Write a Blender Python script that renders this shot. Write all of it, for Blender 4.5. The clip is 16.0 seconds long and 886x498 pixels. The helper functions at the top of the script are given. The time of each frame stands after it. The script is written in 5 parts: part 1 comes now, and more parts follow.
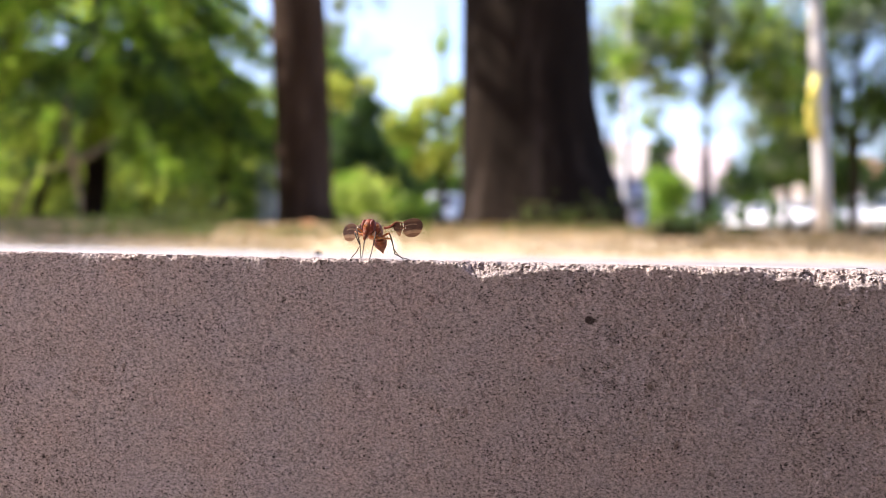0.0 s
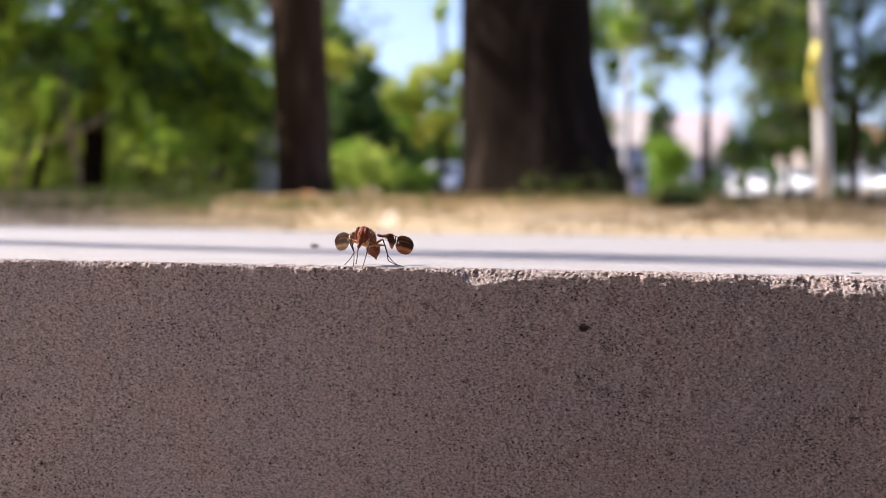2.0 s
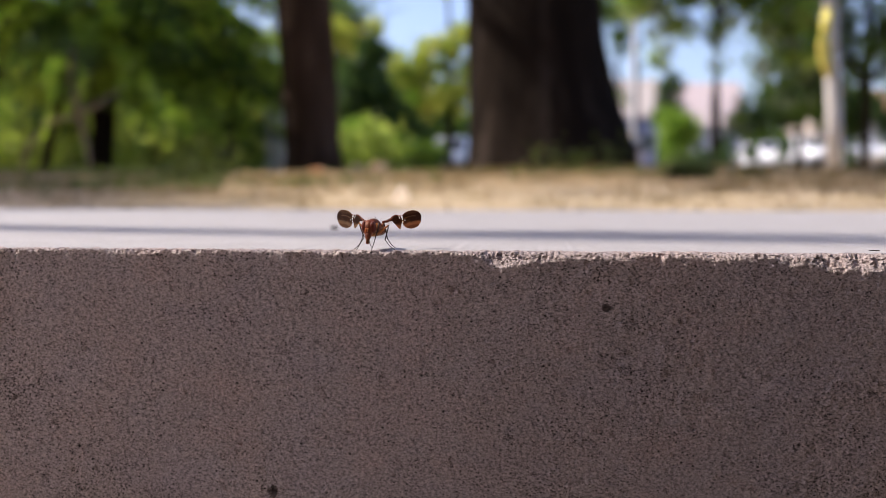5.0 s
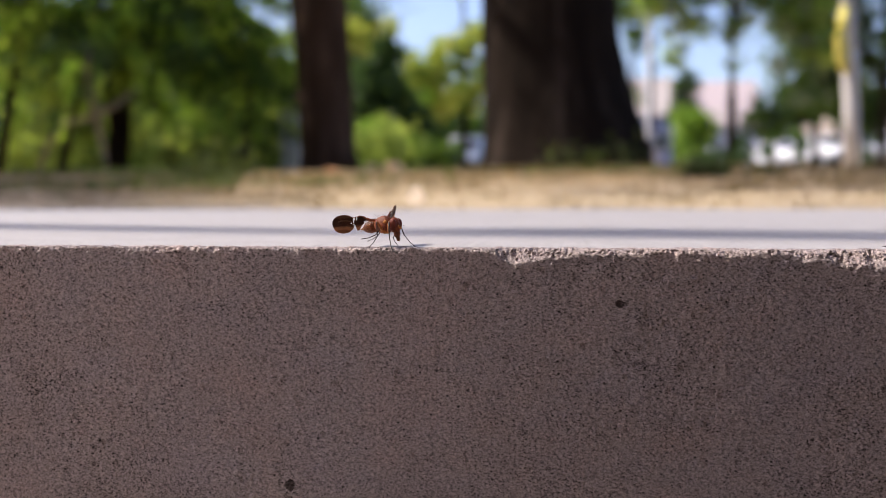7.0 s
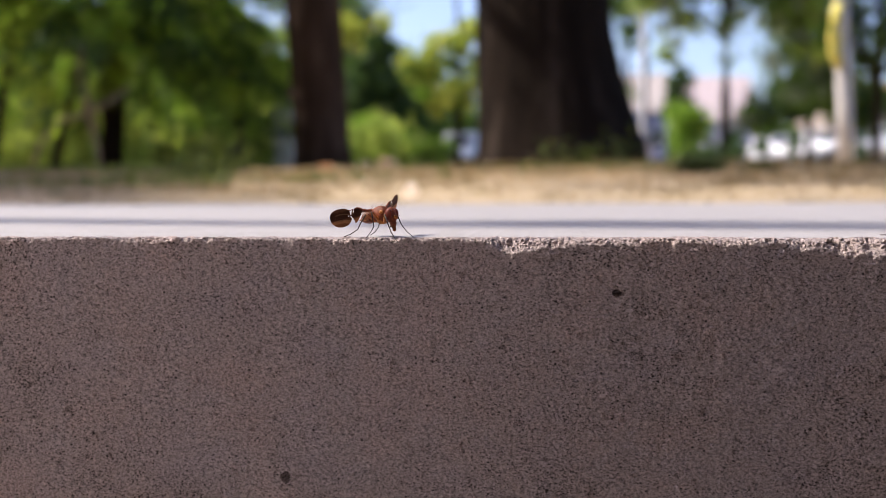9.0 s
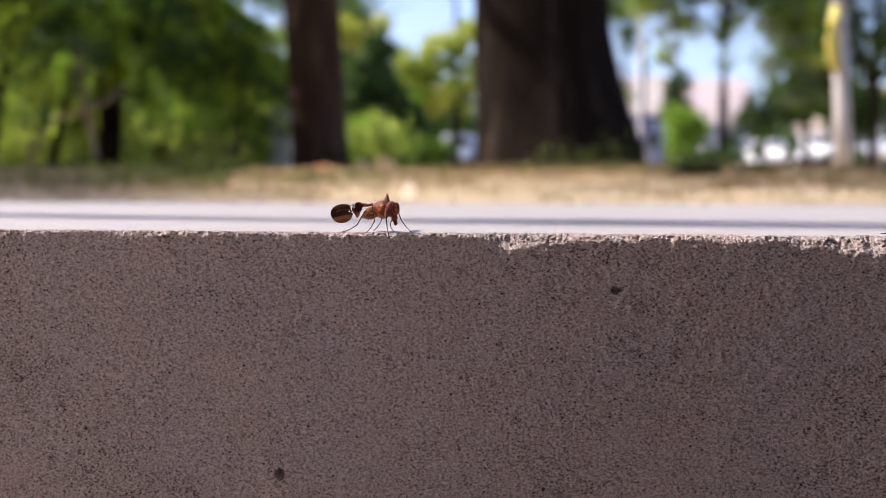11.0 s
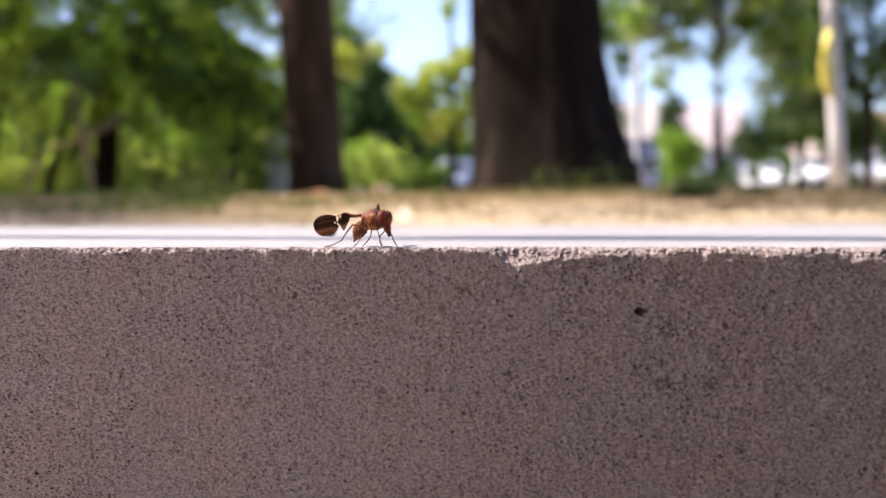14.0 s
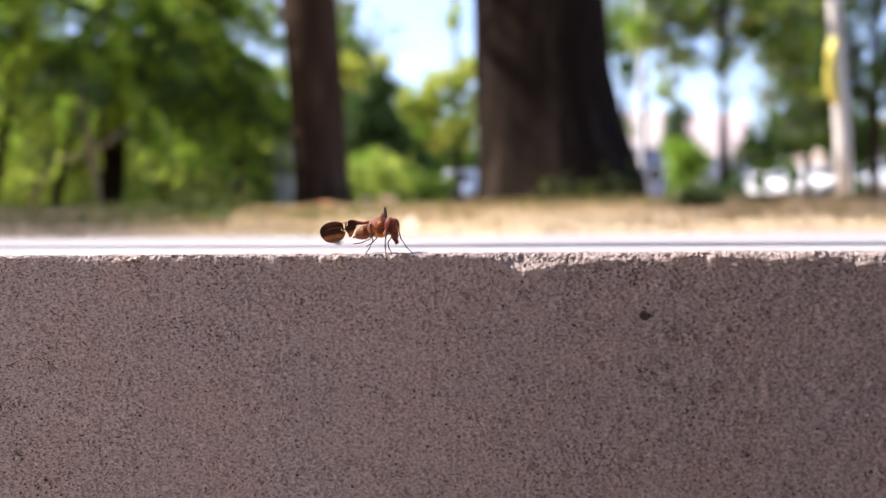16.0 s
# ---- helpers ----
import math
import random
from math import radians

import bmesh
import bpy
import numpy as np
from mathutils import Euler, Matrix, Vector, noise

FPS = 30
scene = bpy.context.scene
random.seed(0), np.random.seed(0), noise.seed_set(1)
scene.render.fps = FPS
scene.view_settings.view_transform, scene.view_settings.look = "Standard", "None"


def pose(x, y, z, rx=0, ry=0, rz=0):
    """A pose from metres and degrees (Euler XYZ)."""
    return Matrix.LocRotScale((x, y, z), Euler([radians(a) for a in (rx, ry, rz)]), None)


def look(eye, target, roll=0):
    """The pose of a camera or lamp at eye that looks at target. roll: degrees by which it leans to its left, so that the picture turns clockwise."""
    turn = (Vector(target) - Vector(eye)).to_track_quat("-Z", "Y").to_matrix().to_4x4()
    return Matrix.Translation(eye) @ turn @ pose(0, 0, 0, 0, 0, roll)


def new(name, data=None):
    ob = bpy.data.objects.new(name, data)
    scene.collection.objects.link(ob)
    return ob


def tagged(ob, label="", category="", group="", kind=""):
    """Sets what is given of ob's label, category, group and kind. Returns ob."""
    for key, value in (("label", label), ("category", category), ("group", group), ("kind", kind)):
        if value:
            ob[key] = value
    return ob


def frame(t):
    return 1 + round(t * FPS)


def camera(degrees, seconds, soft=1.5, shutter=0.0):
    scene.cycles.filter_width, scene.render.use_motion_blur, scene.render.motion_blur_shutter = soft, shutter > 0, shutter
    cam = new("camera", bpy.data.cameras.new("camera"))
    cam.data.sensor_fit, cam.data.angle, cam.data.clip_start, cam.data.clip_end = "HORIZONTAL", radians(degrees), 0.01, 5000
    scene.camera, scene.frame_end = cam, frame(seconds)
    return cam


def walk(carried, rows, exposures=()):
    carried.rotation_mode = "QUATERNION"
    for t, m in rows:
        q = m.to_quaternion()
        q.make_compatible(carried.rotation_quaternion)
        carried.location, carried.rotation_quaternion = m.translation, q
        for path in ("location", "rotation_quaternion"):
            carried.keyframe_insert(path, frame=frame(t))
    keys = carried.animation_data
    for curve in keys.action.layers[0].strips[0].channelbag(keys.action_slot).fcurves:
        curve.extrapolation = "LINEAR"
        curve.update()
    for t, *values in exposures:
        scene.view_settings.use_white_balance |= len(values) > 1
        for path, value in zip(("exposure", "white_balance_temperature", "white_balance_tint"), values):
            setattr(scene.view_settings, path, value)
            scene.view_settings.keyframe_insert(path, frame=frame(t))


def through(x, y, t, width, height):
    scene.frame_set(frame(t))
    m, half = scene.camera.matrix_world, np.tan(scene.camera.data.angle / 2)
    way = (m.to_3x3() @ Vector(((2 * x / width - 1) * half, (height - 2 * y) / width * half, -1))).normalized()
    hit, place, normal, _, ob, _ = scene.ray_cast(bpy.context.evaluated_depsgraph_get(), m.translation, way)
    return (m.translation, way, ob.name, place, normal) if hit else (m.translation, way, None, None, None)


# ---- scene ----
cam = camera(50.6, 16.0, 0.8)
PATH = [
    (0, (0.01371, -0.14526, 0.00106), (-0.0788, 0.8504, 0.0060), 1.18),
    (0.5, (0.01363, -0.14589, 0.00253), (-0.0797, 0.8497, 0.0066), 1.11),
    (1, (0.01358, -0.14482, 0.00349), (-0.0798, 0.8508, 0.0024), 1.07),
    (1.5, (0.01406, -0.14369, 0.00511), (-0.0794, 0.8519, -0.0080), 0.96),
    (2, (0.01450, -0.14499, 0.00705), (-0.0774, 0.8504, -0.0206), 0.89),
    (2.5, (0.01465, -0.14610, 0.00826), (-0.0761, 0.8491, -0.0278), 0.71),
    (3, (0.01387, -0.14615, 0.00825), (-0.0758, 0.8489, -0.0342), 0.54),
    (3.5, (0.01402, -0.14577, 0.00846), (-0.0753, 0.8490, -0.0408), 0.39),
    (4, (0.01393, -0.14529, 0.00878), (-0.0768, 0.8491, -0.0454), 0.25),
    (6.5, (0.01012, -0.15315, 0.00823), (-0.1079, 0.8383, -0.0470), -0.00),
    (7, (0.01259, -0.14953, 0.00820), (-0.1048, 0.8420, -0.0472), -0.09),
    (7.5, (0.01288, -0.14960, 0.00802), (-0.1030, 0.8421, -0.0483), -0.16),
    (8, (0.01262, -0.14972, 0.00767), (-0.1017, 0.8421, -0.0492), -0.23),
    (8.5, (0.01244, -0.14887, 0.00757), (-0.1000, 0.8431, -0.0506), -0.26),
    (9, (0.01229, -0.14862, 0.00711), (-0.0993, 0.8434, -0.0522), -0.24),
    (11.5, (0.01199, -0.14616, 0.00579), (-0.0961, 0.8464, -0.0505), 0.24),
    (12, (0.01163, -0.14195, 0.00528), (-0.0960, 0.8509, -0.0472), 0.23),
    (12.5, (0.01108, -0.13927, 0.00473), (-0.0961, 0.8538, -0.0429), 0.17),
    (13, (0.01067, -0.13674, 0.00414), (-0.0951, 0.8567, -0.0383), 0.03),
    (13.5, (0.01010, -0.13318, 0.00344), (-0.0946, 0.8607, -0.0328), -0.04),
    (14, (0.00982, -0.12933, 0.00385), (-0.0954, 0.8646, -0.0272), -0.21),
    (14.5, (0.00951, -0.12714, 0.00313), (-0.0967, 0.8670, -0.0187), -0.47),
    (15, (0.00969, -0.12634, 0.00249), (-0.0980, 0.8677, -0.0161), -0.52),
    (15.5, (0.00980, -0.12793, 0.00308), (-0.0997, 0.8659, -0.0160), -0.56),
    (16, (0.00997, -0.13025, 0.00323), (-0.1016, 0.8633, -0.0167), -0.53),
]
EXPOSURES = [(0, 1.57), (1.2, 1.33), (2.5, 0.82), (4, 0.64), (7, 0.69), (9, 0.78), (12.5, 1.03), (16, 1.36)]
walk(cam, [(t, look(eye, target, roll)) for t, eye, target, roll in PATH], EXPOSURES)
cam.data.dof.use_dof = True
cam.data.dof.focus_distance = 0.1485
cam.data.dof.aperture_fstop = 17.0

# ---- world and sun ----
SUN = Vector((-0.70, 0.09, 0.71)).normalized()
world = bpy.data.worlds.new("sky")
scene.world = world
world.use_nodes = True
wn = world.node_tree.nodes
sky = wn.new("ShaderNodeTexSky")
sky.sky_type = "NISHITA"
sky.sun_disc = False
sky.sun_elevation = math.asin(SUN.z)
sky.sun_rotation = math.atan2(SUN.x, SUN.y)
sky.dust_density = 1.8
sky.ozone_density = 3.5
tint = wn.new("ShaderNodeMix")
tint.data_type, tint.blend_type = "RGBA", "MULTIPLY"
tint.inputs[0].default_value = 1.0
tint.inputs[7].default_value = (1.08, 0.97, 1.04, 1)
world.node_tree.links.new(sky.outputs[0], tint.inputs[6])
world.node_tree.links.new(tint.outputs[2], wn["Background"].inputs[0])
wn["Background"].inputs[1].default_value = 0.15
sun = new("sun", bpy.data.lights.new("sun", "SUN"))
sun.data.energy = 4.0
sun.data.angle = radians(0.53)
sun.data.color = (1.0, 0.91, 0.80)
sun.matrix_world = look(SUN * 40, (0, 0, 0))


# ---- materials ----
def material(name, colour, rough=0.8, metal=0.0):
    m = bpy.data.materials.new(name)
    m.use_nodes = True
    b = m.node_tree.nodes["Principled BSDF"]
    b.inputs["Base Color"].default_value = (*colour, 1)
    b.inputs["Roughness"].default_value = rough
    b.inputs["Metallic"].default_value = metal
    return m


def node(m, kind, **inputs):
    n = m.node_tree.nodes.new(kind)
    for key, value in inputs.items():
        n.inputs[key.replace("_", " ")].default_value = value
    return n


def link(m, a, b):
    m.node_tree.links.new(a, b)


def ramp(m, source, stops, mode="LINEAR"):
    r = m.node_tree.nodes.new("ShaderNodeValToRGB")
    r.color_ramp.interpolation = mode
    while len(r.color_ramp.elements) < len(stops):
        r.color_ramp.elements.new(0.5)
    for e, (at, c) in zip(r.color_ramp.elements, stops):
        e.position = at
        e.color = (*c, 1) if len(c) == 3 else c
    link(m, source, r.inputs[0])
    return r.outputs[0]


def mixed(m, kind, fac, a, b):
    n = m.node_tree.nodes.new("ShaderNodeMix")
    n.data_type, n.blend_type = "RGBA", kind
    for socket, value in ((n.inputs[0], fac), (n.inputs[6], a), (n.inputs[7], b)):
        if isinstance(value, (int, float)):
            socket.default_value = value
        elif isinstance(value, tuple):
            socket.default_value = (*value, 1)
        else:
            link(m, value, socket)
    return n.outputs[2]


def noisy(name, stops, scale, rough=0.85, detail=6, bump=0.0, bump_scale=None, fine=None, metal=0.0, gloss=0.5, stretch=1.0):
    """A surface whose colour wanders between stops at one scale, with a finer grain and relief."""
    m = material(name, stops[0][1], rough, metal)
    b = m.node_tree.nodes["Principled BSDF"]
    b.inputs["Specular IOR Level"].default_value = gloss
    co = m.node_tree.nodes.new("ShaderNodeTexCoord").outputs["Object"]
    if stretch != 1.0:
        pull = m.node_tree.nodes.new("ShaderNodeMapping")
        pull.inputs["Scale"].default_value = (1, 1, 1 / stretch)
        link(m, co, pull.inputs["Vector"])
        co = pull.outputs[0]
    n = node(m, "ShaderNodeTexNoise", Scale=scale, Detail=detail, Roughness=0.6)
    link(m, co, n.inputs["Vector"])
    c = ramp(m, n.outputs["Fac"], stops)
    g = node(m, "ShaderNodeTexNoise", Scale=fine or scale * 9, Detail=4, Roughness=0.7)
    link(m, co, g.inputs["Vector"])
    c = mixed(m, "OVERLAY", 0.35, c, ramp(m, g.outputs["Fac"], [(0.25, (0.2,) * 3), (0.75, (0.8,) * 3)]))
    link(m, c, b.inputs["Base Color"])
    if bump:
        k = node(m, "ShaderNodeBump", Strength=0.8, Distance=bump)
        link(m, g.outputs["Fac"], k.inputs["Height"])
        link(m, k.outputs[0], b.inputs["Normal"])
    return m


def leafy(name, dark, light, glow=0.45, through=(2.1, 2.1, 0.65), gloss=0.18):
    """Leaves: each one its own green, and light shines through them."""
    m = material(name, dark, 0.55)
    nt = m.node_tree
    b = nt.nodes["Principled BSDF"]
    b.inputs["Specular IOR Level"].default_value = gloss
    geo = nt.nodes.new("ShaderNodeNewGeometry")
    c = ramp(m, geo.outputs["Random Per Island"], [(0.0, dark), (0.6, tuple((a + 2 * d) / 3 for a, d in zip(light, dark))), (1.0, light)])
    link(m, c, b.inputs["Base Color"])
    t = nt.nodes.new("ShaderNodeBsdfTranslucent")
    link(m, mixed(m, "MULTIPLY", 1.0, c, through), t.inputs[0])
    mix = nt.nodes.new("ShaderNodeMixShader")
    mix.inputs[0].default_value = glow
    link(m, b.outputs[0], mix.inputs[1])
    link(m, t.outputs[0], mix.inputs[2])
    link(m, mix.outputs[0], nt.nodes["Material Output"].inputs[0])
    return m


def concrete():
    """Fine-grained cast concrete: warm grey paste, dark pin holes, pale and pinkish grains."""
    m = material("concrete", (0.3, 0.26, 0.25), 0.9)
    b = m.node_tree.nodes["Principled BSDF"]
    co = m.node_tree.nodes.new("ShaderNodeTexCoord").outputs["Object"]
    lying = m.node_tree.nodes.new("ShaderNodeMapping")
    lying.inputs["Scale"].default_value = (0.86, 0.95, 1.10)
    link(m, co, lying.inputs["Vector"])

    def tex(kind, **kw):
        n = node(m, kind, **kw)
        link(m, lying.outputs[0], n.inputs["Vector"])
        return n
    big = tex("ShaderNodeTexNoise", Scale=24.0, Detail=6, Roughness=0.65)
    hue = tex("ShaderNodeTexNoise", Scale=55.0, Detail=4, Roughness=0.6)
    fine = tex("ShaderNodeTexNoise", Scale=2300.0, Detail=4, Roughness=0.75)
    pit = tex("ShaderNodeTexNoise", Scale=2900.0, Detail=3, Roughness=0.6, Distortion=0.5)
    where = tex("ShaderNodeTexNoise", Scale=210.0, Detail=3, Roughness=0.6)
    c = ramp(m, big.outputs["Fac"], [(0.3, (0.446, 0.348, 0.326)), (0.5, (0.434, 0.350, 0.336)), (0.7, (0.398, 0.336, 0.337))])
    c = mixed(m, "OVERLAY", 0.5, c, ramp(m, hue.outputs["Fac"], [(0.32, (0.45, 0.47, 0.53)), (0.5, (0.5, 0.5, 0.5)), (0.68, (0.58, 0.51, 0.48))]))
    c = mixed(m, "OVERLAY", 1.0, c, ramp(m, fine.outputs["Fac"], [(0.34, (0.17,) * 3), (0.66, (0.83,) * 3)]))
    low = node(m, "ShaderNodeMath")
    low.operation = "MULTIPLY_ADD"
    low.inputs[1].default_value = 0.20
    link(m, where.outputs["Fac"], low.inputs[0])
    spread = node(m, "ShaderNodeMath")
    spread.operation = "MULTIPLY_ADD"
    spread.inputs[1].default_value = 0.36
    link(m, big.outputs["Fac"], spread.inputs[0])
    link(m, pit.outputs["Fac"], spread.inputs[2])
    link(m, spread.outputs[0], low.inputs[2])
    hole = ramp(m, low.outputs[0], [(0.602, (1, 1, 1)), (0.673, (0, 0, 0))])
    pale = ramp(m, pit.outputs["Fac"], [(0.52, (0, 0, 0)), (0.66, (1, 1, 1))])
    c = mixed(m, "MIX", mixed(m, "MULTIPLY", 1.0, pale, (0.8, 0.8, 0.8)), c, (0.56, 0.455, 0.445))
    c = mixed(m, "MIX", mixed(m, "MULTIPLY", 1.0, hole, (0.80, 0.80, 0.80)), c, (0.090, 0.060, 0.053))
    # scattered round pores, one in some of the cells
    cell = tex("ShaderNodeTexVoronoi", Scale=1300.0, Randomness=1.0)
    pore = node(m, "ShaderNodeMath")
    pore.operation = "MULTIPLY_ADD"
    pore.inputs[1].default_value = 0.75
    sep = m.node_tree.nodes.new("ShaderNodeSeparateColor")
    link(m, cell.outputs["Color"], sep.inputs[0])
    link(m, sep.outputs[0], pore.inputs[0])
    link(m, cell.outputs["Distance"], pore.inputs[2])
    dot = ramp(m, pore.outputs[0], [(0.20, (1, 1, 1)), (0.30, (0, 0, 0))])
    c = mixed(m, "MIX", dot, c, (0.04, 0.03, 0.027))
    cell = tex("ShaderNodeTexVoronoi", Scale=760.0, Randomness=1.0)
    sep = m.node_tree.nodes.new("ShaderNodeSeparateColor")
    link(m, cell.outputs["Color"], sep.inputs[0])
    pore = node(m, "ShaderNodeMath")
    pore.operation = "MULTIPLY_ADD"
    pore.inputs[1].default_value = 0.45
    link(m, sep.outputs[1], pore.inputs[0])
    edge_of = tex("ShaderNodeTexNoise", Scale=4200.0, Detail=2)
    frayed = node(m, "ShaderNodeMath")
    frayed.operation = "MULTIPLY_ADD"
    frayed.inputs[1].default_value = 0.22
    link(m, edge_of.outputs["Fac"], frayed.inputs[0])
    link(m, cell.outputs["Distance"], frayed.inputs[2])
    link(m, frayed.outputs[0], pore.inputs[2])
    c = mixed(m, "MIX", ramp(m, pore.outputs[0], [(0.197, (1, 1, 1)), (0.254, (0, 0, 0))]), c, (0.03, 0.022, 0.020))
    deep = ramp(m, low.outputs[0], [(0.585, (1, 1, 1)), (0.635, (0, 0, 0))])
    c = mixed(m, "MIX", deep, c, (0.025, 0.018, 0.016))
    link(m, c, b.inputs["Base Color"])
    k = node(m, "ShaderNodeBump", Strength=1.0, Distance=0.0006)
    link(m, mixed(m, "SUBTRACT", 1.0, fine.outputs["Fac"], hole), k.inputs["Height"])
    link(m, k.outputs[0], b.inputs["Normal"])
    return m


CONCRETE = concrete()
CONCRETE_TOP = noisy("trowelled_concrete", [(0.3, (0.345, 0.320, 0.326)), (0.5, (0.37, 0.346, 0.352)), (0.7, (0.395, 0.374, 0.380))], 60, 0.75, fine=900, bump=0.00006)
SOIL = noisy("dry_lawn_soil", [(0.34, (0.31, 0.23, 0.125)), (0.46, (0.54, 0.425, 0.28)), (0.58, (0.45, 0.345, 0.215)), (0.70, (0.23, 0.19, 0.09))], 2.4, 0.95, fine=40, bump=0.01, gloss=0.1)
ASPHALT = noisy("asphalt", [(0.3, (0.045, 0.045, 0.048)), (0.7, (0.075, 0.073, 0.07))], 2.0, 0.85, fine=60, bump=0.004)
TIMBER = noisy("shade_post_timber", [(0.3, (0.030, 0.025, 0.021)), (0.7, (0.055, 0.045, 0.038))], 12, 0.8, fine=140, bump=0.001, stretch=8.0)
PLASTER = noisy("pale_pinkish_plaster", [(0.3, (0.44, 0.40, 0.39)), (0.7, (0.52, 0.475, 0.465))], 3.0, 0.9, fine=90, bump=0.002)
PAVING = noisy("grey_paving", [(0.3, (0.145, 0.142, 0.145)), (0.7, (0.20, 0.196, 0.20))], 3.0, 0.9, fine=90, bump=0.003)
BRICK = noisy("brown_plaster", [(0.3, (0.15, 0.10, 0.08)), (0.7, (0.20, 0.14, 0.115))], 1.5, 0.9, fine=25)
BARK = noisy("dark_bark", [(0.3, (0.011, 0.008, 0.0064)), (0.55, (0.022, 0.0155, 0.0118)), (0.75, (0.070, 0.055, 0.047))], 6.0, 0.95, fine=45, bump=0.03, gloss=0.05, stretch=5.0)
BARK_RED = noisy("reddish_bark", [(0.3, (0.030, 0.019, 0.014)), (0.6, (0.075, 0.050, 0.038)), (0.8, (0.15, 0.105, 0.085))], 6.0, 0.95, fine=45, bump=0.02, gloss=0.05, stretch=5.0)
BARK_TAN = noisy("pale_tan_bark", [(0.3, (0.26, 0.20, 0.15)), (0.7, (0.46, 0.38, 0.31))], 7.0, 0.9, fine=45, bump=0.01, gloss=0.1, stretch=4.0)
BARK_PALE = noisy("weathered_pole_wood", [(0.3, (0.52, 0.49, 0.48)), (0.7, (0.68, 0.65, 0.64))], 6.0, 0.85, fine=60, bump=0.004)
STRAW = leafy("dry_grass", (0.42, 0.32, 0.20), (0.68, 0.555, 0.39), 0.34, (1.05, 0.97, 0.85), gloss=0.1)
GREEN_GRASS = leafy("green_grass", (0.05, 0.07, 0.025), (0.15, 0.18, 0.07), 0.35, (1.6, 1.6, 0.8), gloss=0.1)
BROWN_WEED = leafy("brown_weeds", (0.15, 0.12, 0.06), (0.36, 0.28, 0.16), 0.3, (1.3, 1.2, 0.8), gloss=0.1)
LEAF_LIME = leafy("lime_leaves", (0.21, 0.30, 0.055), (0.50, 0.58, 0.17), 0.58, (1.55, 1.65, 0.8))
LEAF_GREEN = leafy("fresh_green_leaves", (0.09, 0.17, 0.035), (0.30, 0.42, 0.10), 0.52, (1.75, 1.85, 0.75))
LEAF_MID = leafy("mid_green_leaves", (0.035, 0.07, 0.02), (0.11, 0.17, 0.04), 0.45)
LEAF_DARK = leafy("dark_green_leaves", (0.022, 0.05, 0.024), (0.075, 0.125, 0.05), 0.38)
LEAF_YELLOW = leafy("yellow_green_leaves", (0.30, 0.34, 0.08), (0.62, 0.62, 0.22), 0.6, (1.5, 1.55, 0.8))
# haze over the farther trees is put into this pale grey-green
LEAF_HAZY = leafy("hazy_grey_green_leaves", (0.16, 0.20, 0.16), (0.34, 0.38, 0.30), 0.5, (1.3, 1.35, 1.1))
LEAF_BRIGHT = leafy("bright_leaves", (0.17, 0.23, 0.065), (0.46, 0.53, 0.18), 0.55, (1.7, 1.75, 0.85))


# ---- building helpers ----
def part(name, bm, mat, parent, label="", smooth=False):
    me = bpy.data.meshes.new(name)
    bm.to_mesh(me)
    bm.free()
    if smooth:
        me.polygons.foreach_set("use_smooth", [True] * len(me.polygons))
    for m in mat if isinstance(mat, (list, tuple)) else [mat]:
        me.materials.append(m)
    ob = new(name, me)
    ob.parent = parent
    return tagged(ob, label)


def thing(name, at, label, category, group="", kind="", turn=0):
    ob = new(name)
    ob.matrix_basis = pose(*at, 0, 0, turn)
    return tagged(ob, label, category, group, kind)


def quads_mesh(name, verts, quads):
    """A mesh from arrays of points and of four-cornered faces."""
    me = bpy.data.meshes.new(name)
    verts, quads = np.asarray(verts, np.float32), np.asarray(quads, np.int32)
    me.vertices.add(len(verts))
    me.vertices.foreach_set("co", verts.ravel())
    me.loops.add(quads.size)
    me.loops.foreach_set("vertex_index", quads.ravel())
    me.polygons.add(len(quads))
    me.polygons.foreach_set("loop_start", np.arange(0, quads.size, 4, dtype=np.int32))
    me.update(calc_edges=True)
    me.validate()
    return me


def np_part(name, me, mat, parent, label="", smooth=False):
    if smooth:
        me.polygons.foreach_set("use_smooth", np.ones(len(me.polygons), bool))
    me.materials.append(mat)
    ob = new(name, me)
    ob.parent = parent
    return tagged(ob, label)


def box(bm, x0, x1, y0, y1, z0, z1, bevel=0.0):
    r = bmesh.ops.create_cube(bm, size=1, matrix=Matrix.Translation(((x0 + x1) / 2, (y0 + y1) / 2, (z0 + z1) / 2)) @ Matrix.Diagonal((x1 - x0, y1 - y0, z1 - z0, 1)))
    if bevel:
        edges = {e for v in r["verts"] for e in v.link_edges}
        bmesh.ops.bevel(bm, geom=list(edges), offset=bevel, segments=2, affect="EDGES")


def boxed(x0, x1, y0, y1, z0, z1, bevel=0.0):
    bm = bmesh.new()
    box(bm, x0, x1, y0, y1, z0, z1, bevel)
    return bm


def tube(bm, points, radii, sides=10, wobble=0.0, rng=None):
    """A tapering tube through points, closed at both ends."""
    rings = []
    pts = [Vector(p) for p in points]
    for i, p in enumerate(pts):
        d = (pts[min(i + 1, len(pts) - 1)] - pts[max(i - 1, 0)]).normalized()
        q = d.to_track_quat("Z", "Y")
        ring = []
        for k in range(sides):
            a = 2 * math.pi * k / sides
            r = radii[i] * (1 + (rng.uniform(-wobble, wobble) if rng else 0))
            ring.append(bm.verts.new(p + q @ Vector((r * math.cos(a), r * math.sin(a), 0))))
        rings.append(ring)
    for a, b in zip(rings, rings[1:]):
        for k in range(sides):
            bm.faces.new((a[k], a[(k + 1) % sides], b[(k + 1) % sides], b[k]))
    bm.faces.new(rings[0][::-1])
    bm.faces.new(rings[-1])
    return bm


